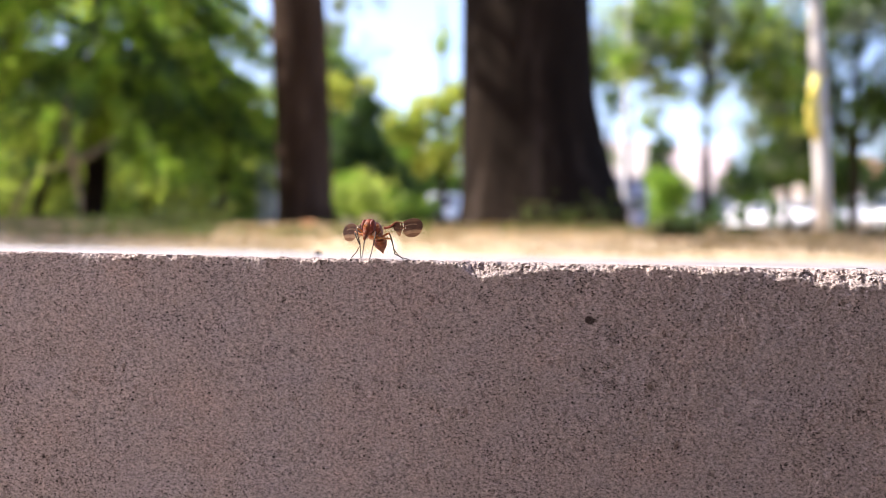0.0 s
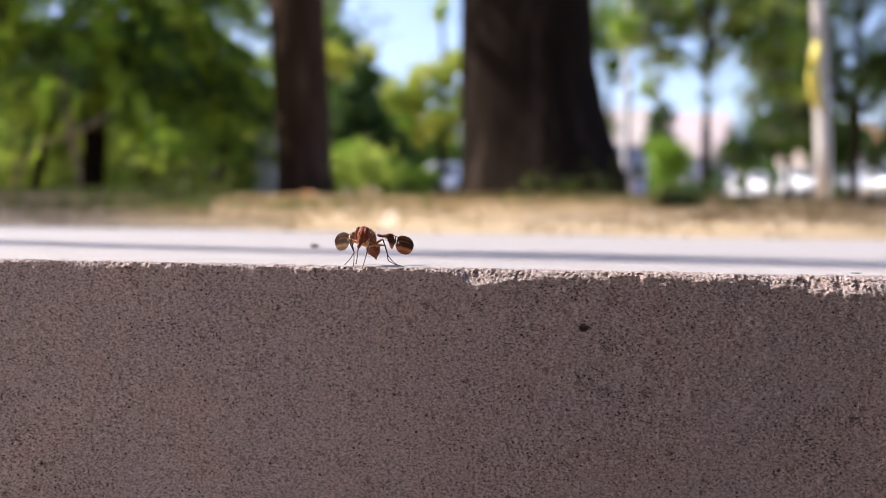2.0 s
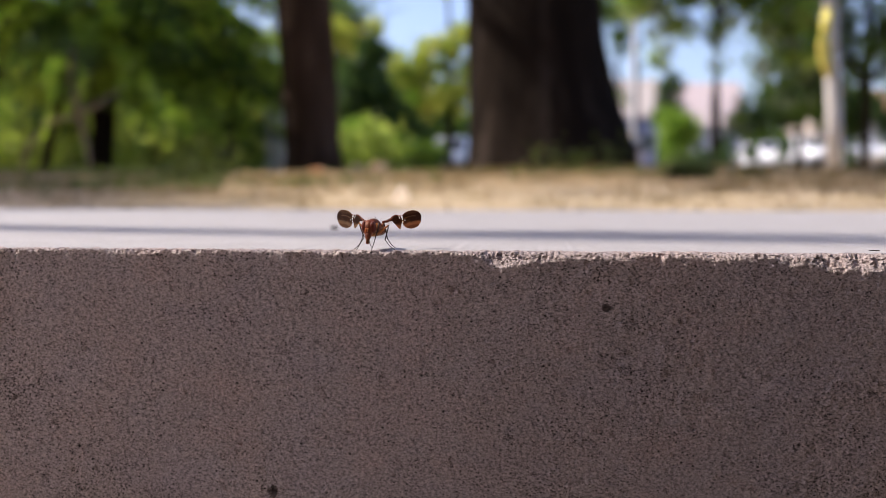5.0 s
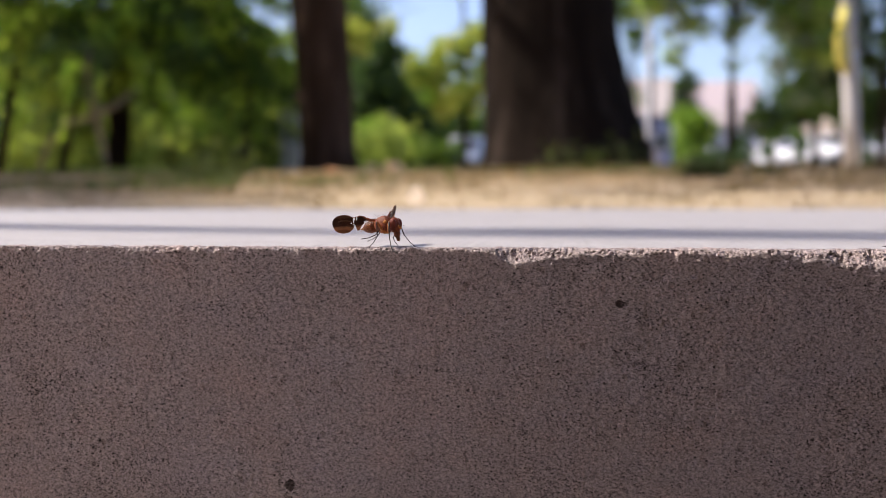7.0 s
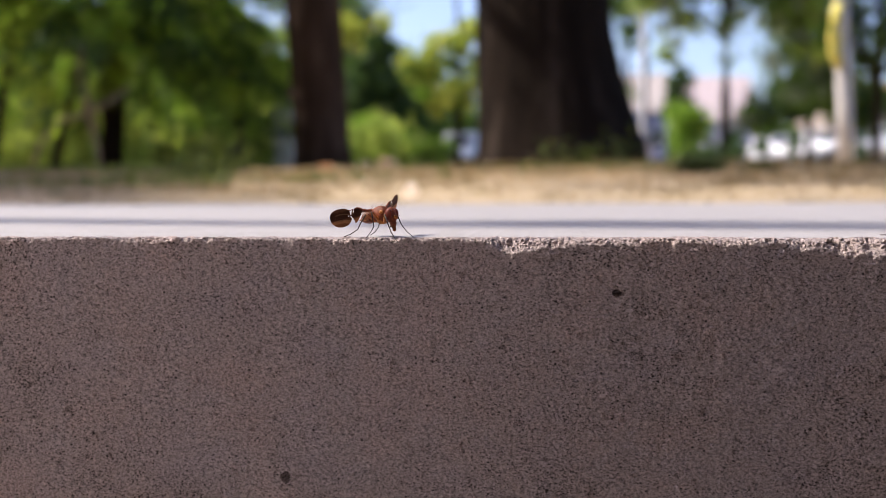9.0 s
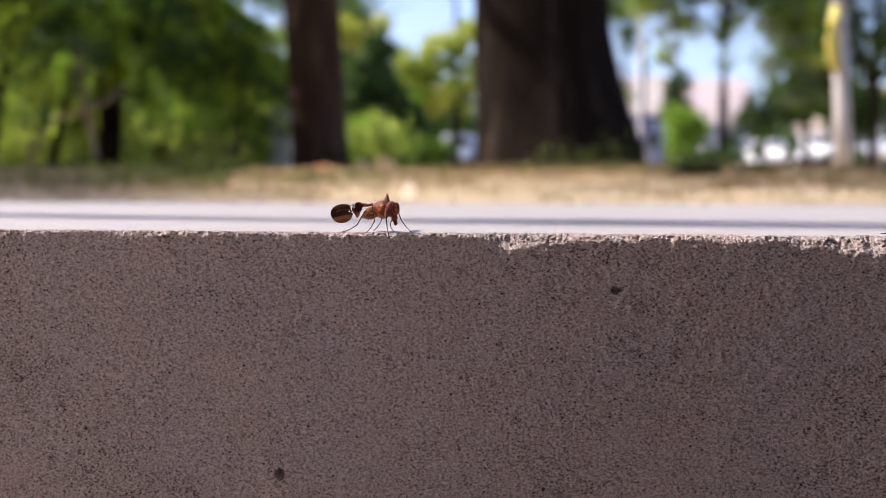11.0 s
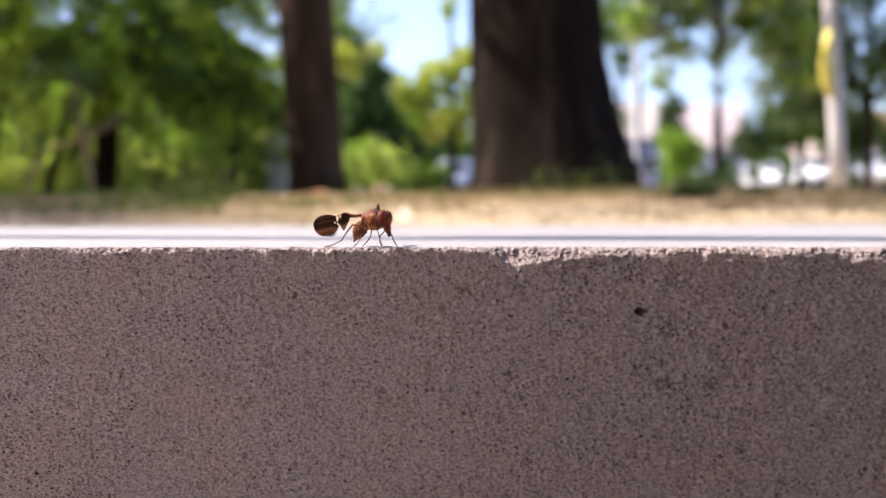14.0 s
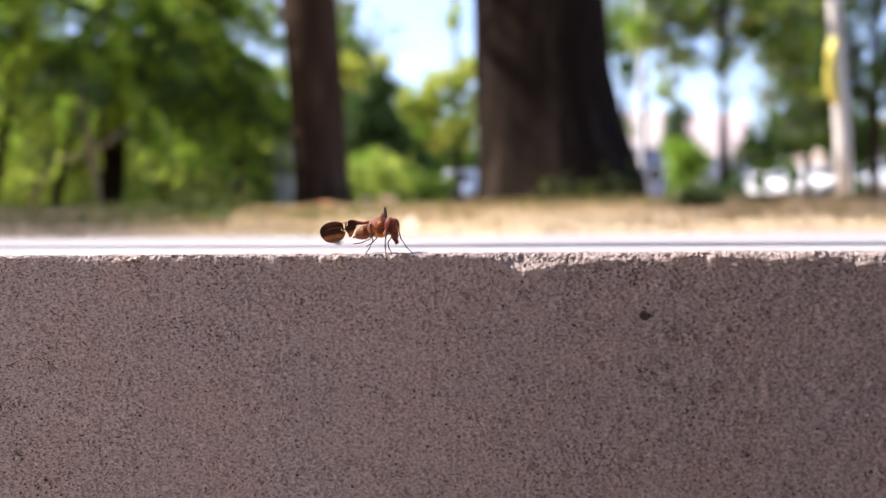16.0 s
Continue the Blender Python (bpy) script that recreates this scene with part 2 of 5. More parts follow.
def ground_height(x, y):
    """The lawn rises gently from behind the wall towards the street."""
    y = np.asarray(y, float)
    x = np.asarray(x, float)
    z = np.where(y < 0.49, -0.30, -0.012 + 0.029 * np.clip(y - 0.52, 0, 9) + 0.030 * np.clip(y - 9.52, 0, 36))
    bumps = 0.012 * np.sin(1.7 * x + 0.6 * y) * np.sin(0.9 * y - 0.5 * x) * np.clip((y - 0.6) / 3, 0, 1)
    return z + bumps


# ---- large structure: ground, wall, road ----
def build_ground():
    xs = np.concatenate([-np.geomspace(900, 12, 24), np.linspace(-11, 13, 97), np.geomspace(14, 900, 24)])
    ys = np.concatenate([[-900, -200, -50, -12, -3, -1, -0.2, 0.1, 0.4895, 0.4905], np.linspace(0.505, 1.5, 24), np.linspace(1.6, 12, 70), np.linspace(12.5, 60, 60), np.geomspace(62, 1500, 24)])
    X, Y = np.meshgrid(xs, ys)
    V = np.stack([X, Y, ground_height(X, Y)], -1).reshape(-1, 3)
    n, r = len(xs), len(ys)
    i = (np.arange(r - 1)[:, None] * n + np.arange(n - 1)).ravel()
    ob = np_part("ground", quads_mesh("ground", V, np.stack([i, i + 1, i + n + 1, i + n], -1)), SOIL, None, "dry straw-coloured lawn ground rising to a street", True)
    tagged(ob, kind="structure", category="ground")


def build_wall():
    """The retaining wall: its top edge is chipped and its cast face is full of small pits."""
    rng = np.random.default_rng(7)
    step = 0.00026
    xs = np.arange(-0.102, 0.094, step)
    zs = -np.arange(0, 0.062, step)
    nx, nz = len(xs), len(zs)
    X, Z = np.meshgrid(xs, zs)

    def waves(scale, octaves, seed):
        g = np.random.default_rng(seed)
        out, amp = np.zeros_like(X), 1.0
        for o in range(octaves):
            s = scale * 2 ** o
            gx, gz = (xs - xs[0]) * s, -zs * s
            grid = g.random((int(gz.max()) + 3, int(gx.max()) + 3))
            ix, iz = gx.astype(int), gz.astype(int)
            fx, fz = gx - ix, gz - iz
            fx, fz = fx * fx * (3 - 2 * fx), (fz * fz * (3 - 2 * fz))[:, None]
            a = grid[iz][:, ix] * (1 - fx) + grid[iz][:, ix + 1] * fx
            b = grid[iz + 1][:, ix] * (1 - fx) + grid[iz + 1][:, ix + 1] * fx
            out += amp * (a * (1 - fz) + b * fz - 0.5)
            amp *= 0.55
        return out
    depth = 0.00016 * waves(500, 3, 1) + 0.00022 * waves(1500, 2, 15) + 0.0003 * waves(60, 2, 2)
    # pin holes and air bubbles in the face
    holes = [(rng.uniform(xs[0], xs[-1]), rng.uniform(zs[-1], 0), rng.uniform(0.0002, 0.0004)) for _ in range(1500)]
    holes += [(rng.uniform(xs[0], xs[-1]), rng.uniform(zs[-1], -0.003), rng.uniform(0.00033, 0.00042)) for _ in range(10)]
    holes += [(0.0231, -0.0087, 0.00062), (-0.0308, -0.0395, 0.00072), (-0.0077, -0.0345, 0.0004), (-0.0012, -0.0060, 0.00041), (-0.0014, -0.0069, 0.00038),
              (0.0110, -0.0036, 0.00042), (-0.0250, -0.0085, 0.0004), (-0.0710, -0.0080, 0.00042)]
    ragged = waves(1500, 2, 9)
    for hx, hz, r in holes:
        i0, i1 = np.searchsorted(xs, (hx - 1.4 * r, hx + 1.4 * r))
        j0, j1 = int(max(0, (-hz - 1.4 * r) / step)), int((-hz + 1.4 * r) / step) + 2
        px, pz = X[j0:j1, i0:i1] - hx, Z[j0:j1, i0:i1] - hz
        q = np.clip(1 - (px * px + pz * pz) / (r * r) * (1 + 1.6 * ragged[j0:j1, i0:i1]), 0, 1)
        depth[j0:j1, i0:i1] -= q ** (0.6 if r < 0.00044 else 0.35) * r * (1.2 if r < 0.00044 else 3.6) * rng.uniform(0.6, 1)
    # broken upper edge: small crumbs all along, a long chip, and a worn stretch
    crumb = 0.00028 + 0.0004 * np.clip(waves(300, 3, 3)[0] * 2, -0.35, 1.5) + 0.0004 * np.clip(waves(900, 2, 5)[0] * 2, 0, 1)
    chip = (0.0019 * np.exp(-((xs - 0.0098) / 0.0048) ** 4) + 0.0011 * np.exp(-((xs - 0.004) / 0.003) ** 2) + 0.0009 * np.exp(-((xs - 0.021) / 0.008) ** 2)
            + 0.0005 * np.clip((xs - 0.028) / 0.01, 0, 1) + 0.0019 * np.clip((xs - 0.048) / 0.011, 0, 1))
    cut = crumb + chip * (0.9 + 0.3 * waves(250, 2, 6)[0])
    rough = waves(1900, 2, 4)
    inside = np.clip(1 + Z / cut, 0, 1)
    lower = inside ** 1.1 * cut * (0.95 + 0.4 * rough)
    depth -= np.clip(lower, 0, None) * 0.95
    depth += rng.normal(size=depth.shape) * 0.00015 * np.clip(inside * 3, 0, 1)
    ruffle = waves(2200, 2, 12)
    V = np.stack([X + 0.0004 * ruffle * np.clip(inside * 2, 0, 1), -depth, Z - 0.18 * inside ** 2 * cut * (1 + rough) + 0.0003 * waves(1800, 2, 13) * np.clip(inside * 2, 0, 1)], -1).reshape(-1, 3)
    i = (np.arange(nz - 1)[:, None] * nx + np.arange(nx - 1)).ravel()
    Q = [np.stack([i, i + nx, i + nx + 1, i + 1], -1)]
    # top: from the broken edge back over the slab
    count = len(V)
    back = [0.0035, 0.006, 0.012, 0.03, 0.1, 0.2, 0.35, 0.492, 0.498]
    rows = []
    for k, yb in enumerate(back):
        zz = 0.00022 * waves(700, 2, 20 + k)[0] * (k < 3) - (0.006 if k == len(back) - 1 else 0.0)
        rows.append(np.stack([xs, np.full(nx, yb), zz + np.zeros(nx)], -1))
    V = np.concatenate([V, *rows])
    ring = [np.arange(nx)] + [count + k * nx + np.arange(nx) for k in range(len(back))]
    for a, b in zip(ring, ring[1:]):
        Q.append(np.stack([a[:-1], a[1:], b[1:], b[:-1]], -1))
    slots = np.concatenate([np.full(len(q), int(k > 1), np.int32) for k, q in enumerate(Q)])
    me = quads_mesh("wall", V, np.concatenate(Q))
    me.polygons.foreach_set("material_index", slots)
    me.materials.append(CONCRETE)
    me.polygons.foreach_set("use_smooth", slots == 1)
    wall = np_part("wall", me, CONCRETE_TOP, None, "warm grey cast concrete retaining wall with a chipped sunlit top edge")
    tagged(wall, kind="structure", category="wall")
    # the wall goes on to both sides, below and behind
    bm = bmesh.new()
    for x0, x1, y0, y1, z0, z1 in ((-9, xs[0], 0, 0.498, -0.35, -0.0004), (xs[-1], 9, 0, 0.498, -0.35, -0.0004), (xs[0], xs[-1], 0.0002, 0.498, -0.35, zs[-1]), (xs[0], xs[-1], 0.4945, 0.498, zs[-1], -0.007)):
        box(bm, x0, x1, y0, y1, z0, z1)
    part("wall_core", bm, CONCRETE, wall)
    for x0, x1 in ((-9, xs[0] - 0.0001), (xs[-1] + 0.0001, 9)):
        part("coping", boxed(x0, x1, 0.0005, 0.498, -0.0003, 0.0), CONCRETE_TOP, wall)
    # added out of view: sunlit side brightens the face's left, shadow dims its right
    tagged(part("wall_return", boxed(0.026, 0.25, -4.1, -0.175, -0.32, 1.6, 0.01), PLASTER, None, "unseen pale wall added to bounce sun left and shade the right"), kind="structure", category="wall")
    # unseen dark post, added to keep light off the right of the face
    post = thing("gatepost", (0.185, -0.083, -0.298), "unseen dark post added to block light from the wall's right end", "post")
    part("shaft", boxed(-0.075, 0.075, -0.078, 0.078, 0, 1.75, 0.006), TIMBER, post)
    part("cap", boxed(-0.085, 0.085, -0.08, 0.08, 1.75, 1.79, 0.008), TIMBER, post)
    # wall added out of view to cut the skylight on the concrete face
    tagged(part("wall_behind", boxed(-14, 16, -4.4, -4.1, -0.35, 9.0), BRICK, None, "unseen plain brown wall added behind the pavement to block skylight"), kind="structure", category="wall")
    # unseen paving, added for the light it bounces up onto the face
    tagged(part("pavement", boxed(-14, 16, -4.1, 0, -0.36, -0.296), PAVING, None, "unseen grey pavement added before the wall for bounced light"), kind="structure", category="pavement")


build_ground()
build_wall()


def build_road():
    xs, ys = np.linspace(-80, 80, 81), np.linspace(39.5, 60, 13)
    X, Y = np.meshgrid(xs, ys)
    V = np.stack([X, Y, ground_height(X, Y) + 0.03], -1).reshape(-1, 3)
    n = len(xs)
    i = (np.arange(len(ys) - 1)[:, None] * n + np.arange(n - 1)).ravel()
    tagged(np_part("road", quads_mesh("road", V, np.stack([i, i + 1, i + n + 1, i + n], -1)), ASPHALT, None, "grey asphalt street beyond the lawn", True), kind="structure", category="road")


build_road()


# ---- trees and shrubs ----
def leaves(centres, size, slim, rng, droop=0.3):
    """Many small folded leaves, one at each centre."""
    n = len(centres)
    d = rng.normal(size=(n, 3)) * (1, 1, 0.6)
    d[:, 2] -= droop
    d /= np.linalg.norm(d, axis=1)[:, None]
    s = np.cross(d, rng.normal(size=(n, 3)))
    s /= np.linalg.norm(s, axis=1)[:, None]
    up = np.cross(s, d)
    k = (size * rng.uniform(0.6, 1.35, n))[:, None]
    a, b = centres - d * k / 2, centres + d * k / 2
    l, r = centres + s * k * slim / 2 + up * k * 0.12, centres - s * k * slim / 2 + up * k * 0.12
    V = np.stack([a, l, b, r], 1).reshape(-1, 3)
    return V, np.arange(4 * n).reshape(-1, 4)


def crown_points(blobs, count, rng, clump=0.35, hang=1.0):
    """Points in clumps spread over the outsides of ellipsoids (x, y, z, rx, ry, rz)."""
    out, ids, first = [], [], 0
    volume = np.array([(b[3] * b[4] * b[5]) ** (2 / 3) for b in blobs])
    for b, share in zip(blobs, volume / volume.sum()):
        m = max(6, int(share * count / 60))
        v = rng.normal(size=(m, 3))
        v /= np.linalg.norm(v, axis=1)[:, None]
        v *= rng.uniform(0.35, 1.05, (m, 1)) ** 0.6
        c = np.array(b[:3]) + v * b[3:6]
        pick = rng.integers(0, m, int(share * count))
        width = clump * rng.uniform(0.5, 1.4, (m, 1)) * (1, 1, hang)
        out.append(c[pick] + rng.normal(size=(len(pick), 3)) * width[pick])
        ids.append(pick + first)
        first += m
    return np.concatenate(out), np.concatenate(ids)


def base_z(x, y):
    return float(ground_height(x, y))


def tree(x, y, label, trunk, limbs, blobs, count, size, leaf, bark, rng_seed, slim=0.5, clump=0.35, hang=1.0, flare=0.0, sides=14):
    """A tree: a tapered trunk (points relative to its foot with radii), limbs, and a crown of leaves."""
    rng, rnd = np.random.default_rng(rng_seed), random.Random(rng_seed)
    z = base_z(x, y)
    t = thing("tree", (x, y, z - 0.03), label, "tree")
    bm = bmesh.new()
    pts, radii = [p[:3] for p in trunk], [p[3] for p in trunk]
    tube(bm, pts, radii, sides, 0.05, rnd)
    if flare:
        for k in range(7):
            a = 2 * math.pi * k / 7 + rnd.uniform(-0.3, 0.3)
            r0 = radii[0]
            tube(bm, [(math.cos(a) * r0 * 0.5, math.sin(a) * r0 * 0.5, flare * 2.2), (math.cos(a) * r0 * 0.78, math.sin(a) * r0 * 0.78, flare * 0.9), (math.cos(a) * r0 * 1.12, math.sin(a) * r0 * 1.12, 0.02)],
                 [r0 * 0.25, r0 * 0.28, r0 * 0.16], 8, 0.08, rnd)
    part("trunk", bm, bark, t, smooth=True)
    for limb in limbs:
        bm = bmesh.new()
        tube(bm, [p[:3] for p in limb], [p[3] for p in limb], 7, 0.06, rnd)
        part("limb", bm, bark, t, smooth=True)
    if count:
        P, ids = crown_points(blobs, count, rng, clump, hang)
        P, ids = P[P[:, 2] > 0.12], ids[P[:, 2] > 0.12]
        kinds = leaf if isinstance(leaf, tuple) else (leaf,)
        for k, mat in enumerate(kinds):
            np_part("crown", quads_mesh("crown", *leaves(P[ids % len(kinds) == k], size, slim, rng)), mat, t)
    return t


def fork(rnd, foot, top, spread, r, n=5):
    """Limbs that leave the trunk between two heights and bend outwards and up."""
    out = []
    for k in range(n):
        a = 2 * math.pi * (k + rnd.uniform(-0.3, 0.3)) / n
        h = foot + (top - foot) * rnd.uniform(0, 0.6)
        dx, dy = math.cos(a) * spread, math.sin(a) * spread
        out.append([(0, 0, h, r), (dx * 0.35, dy * 0.35, h + spread * 0.35, r * 0.75), (dx * 0.8, dy * 0.8, h + spread * 0.6, r * 0.45), (dx * 1.2, dy * 1.2, h + spread * 0.7, r * 0.18)])
    return out


def build_trees():
    rnd = random.Random(11)
    # the thick trunk, its crown high above
    tree(-0.03, 8.0, "massive dark-barked shade tree standing in dry grass", [(0.14, 0, -0.06, 0.81), (0.14, 0, 0.08, 0.77), (0.11, 0, 0.28, 0.70), (0.05, 0, 0.65, 0.62), (-0.01, 0, 1.2, 0.57), (-0.04, 0, 2.4, 0.55), (-0.1, 0, 5, 0.48), (-0.1, 0.1, 8, 0.36)],
         fork(rnd, 4.2, 6.5, 3.0, 0.2, 6), [(0, 0.3, 7.6, 4.2, 4, 2.2), (1.5, 1, 6.6, 3, 3, 1.6), (-2, 1.0, 7.0, 3, 3, 1.8), (-3.6, 0.2, 6.4, 2.0, 2.2, 0.9)], 24000, 0.24, LEAF_MID, BARK, 1, sides=28)
    # the slimmer trunk, leaning a little
    tree(-2.51, 10.2, "slim reddish-brown tree trunk in dry grass", [(0.02, 0, 0, 0.35), (0.0, 0, 0.3, 0.31), (-0.04, 0, 1.0, 0.305), (-0.12, 0, 2.3, 0.302), (-0.32, 0.0, 5, 0.24), (-0.4, 0, 7.5, 0.16)],
         fork(rnd, 4.6, 7.2, 2.4, 0.11, 5), [(-0.4, 0.3, 8.6, 2.8, 2.8, 2.2)], 5000, 0.2, LEAF_MID, BARK_RED, 2, sides=18)
    # the drooping tree: boughs that arch outwards and hang, with dark gaps between them
    t = tree(-5.2, 10.6, "broad drooping lime-green tree in full leaf", [(0, 0, 0, 0.16), (0.1, 0, 1.2, 0.13), (0.0, 0, 2.6, 0.1), (0.1, 0, 4.5, 0.06)], [], [], 0, 0, LEAF_LIME, BARK, 3)
    for limb in ([(0.20, -0.9, 1.6, 0.02), (0.43, -1.5, 1.14, 0.03), (0.51, -1.6, 0.84, 0.038), (0.56, -1.6, 0.58, 0.03), (0.60, -1.5, 0.2, 0.02), (0.62, -1.5, 0.0, 0.02)], [(0.56, -1.6, 0.60, 0.025), (0.74, -1.6, 0.67, 0.02), (0.95, -1.4, 0.9, 0.012)],
                 [(0.52, -1.6, 0.58, 0.022), (0.20, -1.6, 0.50, 0.02), (0.03, -1.6, 0.28, 0.018), (-0.08, -1.6, 0.0, 0.018)]):
        bm = bmesh.new()
        tube(bm, [q[:3] for q in limb], [q[3] for q in limb], 9, 0.06, rnd)
        part("limb", bm, BARK_TAN, t, "pale tan limb", True)
    rng = np.random.default_rng(3)
    hung = {0: [], 1: [], 2: []}
    for k in range(200):
        a, h = rng.uniform(-math.pi, math.pi), rng.uniform(1.3, 3.1)
        reach = (2.53 if h < 1.9 else 2.6 - 0.30 * (h - 1.9)) * rng.uniform(0.7, 1.05)
        rise, droop = rng.uniform(0.25, 0.6), rng.uniform(0.7, 1.35)
        arc = lambda u: np.stack([np.cos(a) * reach * u, np.sin(a) * reach * u, h + rise * np.sin(u * 2.2) - droop * u ** 2.4], -1)
        if k % 5 == 0:
            bm = bmesh.new()
            tube(bm, [tuple(p) for p in arc(np.linspace(0.0, 0.9, 6))], [0.035, 0.03, 0.024, 0.018, 0.012, 0.006], 6)
            part("limb", bm, BARK, t, smooth=True)
        m = 5
        u = 0.35 + 0.67 * rng.random(m) ** 0.75
        side, down = rng.normal(size=m) * 0.22 * (1.35 - u), np.abs(rng.normal(size=m)) * 0.2
        C = arc(u) + np.stack([-np.sin(a) * side, np.cos(a) * side, -down], -1)
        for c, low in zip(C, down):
            # shade inside, beneath and low in the crown is put into darker leaf kinds
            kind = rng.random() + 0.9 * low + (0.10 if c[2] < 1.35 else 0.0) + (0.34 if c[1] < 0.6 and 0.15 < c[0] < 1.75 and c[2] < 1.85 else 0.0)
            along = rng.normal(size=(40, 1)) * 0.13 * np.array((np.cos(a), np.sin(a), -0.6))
            # clumps high up turn lime more often, a sunlit top put into colour
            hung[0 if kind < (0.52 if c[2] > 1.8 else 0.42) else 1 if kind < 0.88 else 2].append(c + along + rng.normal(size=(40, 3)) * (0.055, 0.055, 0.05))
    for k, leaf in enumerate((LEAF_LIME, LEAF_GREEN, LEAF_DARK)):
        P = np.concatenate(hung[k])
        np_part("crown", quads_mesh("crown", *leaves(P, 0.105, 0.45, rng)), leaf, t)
    for x, y, h, lean in ((-6.1, 9.6, 1.5, 0.3), (-4.9, 10.0, 1.3, -0.1), (-3.75, 10.9, 0.9, 0.1), (-5.55, 9.9, 0.9, 0.25)):
        tree(x, y, "thin young stem with sparse leaves beneath a drooping tree", [(0, 0, 0, 0.06), (lean * 0.5, 0, h * 0.5, 0.05), (lean, 0, h, 0.04), (lean * 1.6, 0, h + 1, 0.02)], [],
             [(lean, 0, h + 0.3, 0.5, 0.4, 0.4)], 500, 0.1, LEAF_LIME, BARK, int(40 + x * 3), clump=0.15, hang=1.6)
    # trees between the trunks
    tree(-4.78, 25.0, "dark green tree across the lawn", [(0, 0, 0, 0.14), (0, 0, 1.4, 0.12), (0, 0, 4, 0.05)], fork(rnd, 1, 3, 1.0, 0.06, 4),
         [(0.07, 0, 2.31, 0.75, 0.75, 0.66), (-0.3, 0, 1.69, 0.53, 0.53, 0.38), (0.63, 0, 1.54, 0.53, 0.6, 0.6), (0.29, 0, 3.15, 0.42, 0.42, 0.36), (1.03, 0, 1.24, 0.53, 0.53, 0.45)], 12000, 0.15, LEAF_DARK, BARK, 5, clump=0.12)
    tree(-5.6, 27.5, "pale yellowish tree top behind a dark green tree", [(0, 0, 0, 0.12), (0, 0, 2, 0.10), (0, 0, 4.4, 0.04)], fork(rnd, 2, 3.6, 0.6, 0.04, 4),
         [(0.1, 0, 3.85, 0.46, 0.46, 0.38), (-0.25, 0, 4.0, 0.33, 0.41, 0.38), (0.6, 0, 4.2, 0.38, 0.41, 0.16)], 2200, 0.15, LEAF_YELLOW, BARK, 51, clump=0.1)
    tree(-2.6, 27.0, "bright yellow-green tree across the lawn", [(0, 0, 0, 0.13), (0.05, 0, 2, 0.12), (0.0, 0, 4.4, 0.05), (-0.1, 0, 6.6, 0.03)], fork(rnd, 1.6, 3.4, 0.9, 0.05, 5),
         [(-0.39, 0, 3.33, 0.6, 0.6, 0.5), (0.26, 0, 3.83, 0.42, 0.5, 0.5), (-1.04, 0, 2.75, 0.55, 0.55, 0.3), (-0.03, 0, 2.18, 0.62, 0.62, 0.46), (-0.77, 0, 2.0, 0.46, 0.46, 0.38), (0.53, 0, 2.68, 0.41, 0.65, 0.65), (-1.55, 0, 3.07, 0.2, 0.3, 0.3), (-0.1, 0, 5.5, 0.16, 0.2, 0.5)], 7500, 0.15, (LEAF_YELLOW, LEAF_YELLOW, LEAF_BRIGHT, LEAF_GREEN), BARK, 6, clump=0.13)
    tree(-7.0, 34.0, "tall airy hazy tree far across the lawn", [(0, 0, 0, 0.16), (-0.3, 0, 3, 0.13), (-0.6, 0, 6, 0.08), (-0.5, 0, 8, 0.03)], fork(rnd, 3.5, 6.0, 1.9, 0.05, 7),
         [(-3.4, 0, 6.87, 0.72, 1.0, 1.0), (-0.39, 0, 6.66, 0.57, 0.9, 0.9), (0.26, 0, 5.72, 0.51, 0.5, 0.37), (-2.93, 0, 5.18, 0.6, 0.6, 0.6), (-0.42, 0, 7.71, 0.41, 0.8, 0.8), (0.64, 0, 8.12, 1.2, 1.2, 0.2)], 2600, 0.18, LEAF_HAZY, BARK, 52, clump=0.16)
    tree(-6.6, 29.0, "pale green tree top behind darker trees", [(0, 0, 0, 0.16), (0, 0, 3, 0.14), (0, 0, 6, 0.06)], fork(rnd, 2, 5, 1.4, 0.07, 5),
         [(0.4, 0, 5.0, 1.4, 1.2, 1.0), (0.2, 0, 3.5, 1.6, 1.4, 1.2), (-2, 0, 2.4, 1.6, 1.4, 0.9)], 7000, 0.2, LEAF_MID, BARK, 7, clump=0.25)
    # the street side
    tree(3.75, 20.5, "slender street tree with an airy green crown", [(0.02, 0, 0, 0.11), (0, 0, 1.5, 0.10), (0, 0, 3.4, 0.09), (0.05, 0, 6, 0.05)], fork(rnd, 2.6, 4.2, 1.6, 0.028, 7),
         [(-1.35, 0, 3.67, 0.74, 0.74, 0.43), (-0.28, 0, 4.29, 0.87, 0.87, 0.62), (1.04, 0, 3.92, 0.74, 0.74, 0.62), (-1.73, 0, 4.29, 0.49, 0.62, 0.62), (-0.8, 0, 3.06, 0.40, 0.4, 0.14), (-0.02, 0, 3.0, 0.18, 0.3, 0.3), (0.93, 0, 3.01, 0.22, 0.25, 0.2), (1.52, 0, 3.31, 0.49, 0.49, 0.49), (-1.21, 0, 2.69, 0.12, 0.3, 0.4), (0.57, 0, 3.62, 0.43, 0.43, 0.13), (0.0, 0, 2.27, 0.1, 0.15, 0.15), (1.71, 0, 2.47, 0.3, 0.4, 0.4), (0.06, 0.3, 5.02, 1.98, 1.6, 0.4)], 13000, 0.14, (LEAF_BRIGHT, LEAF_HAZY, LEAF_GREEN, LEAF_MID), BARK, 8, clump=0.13)
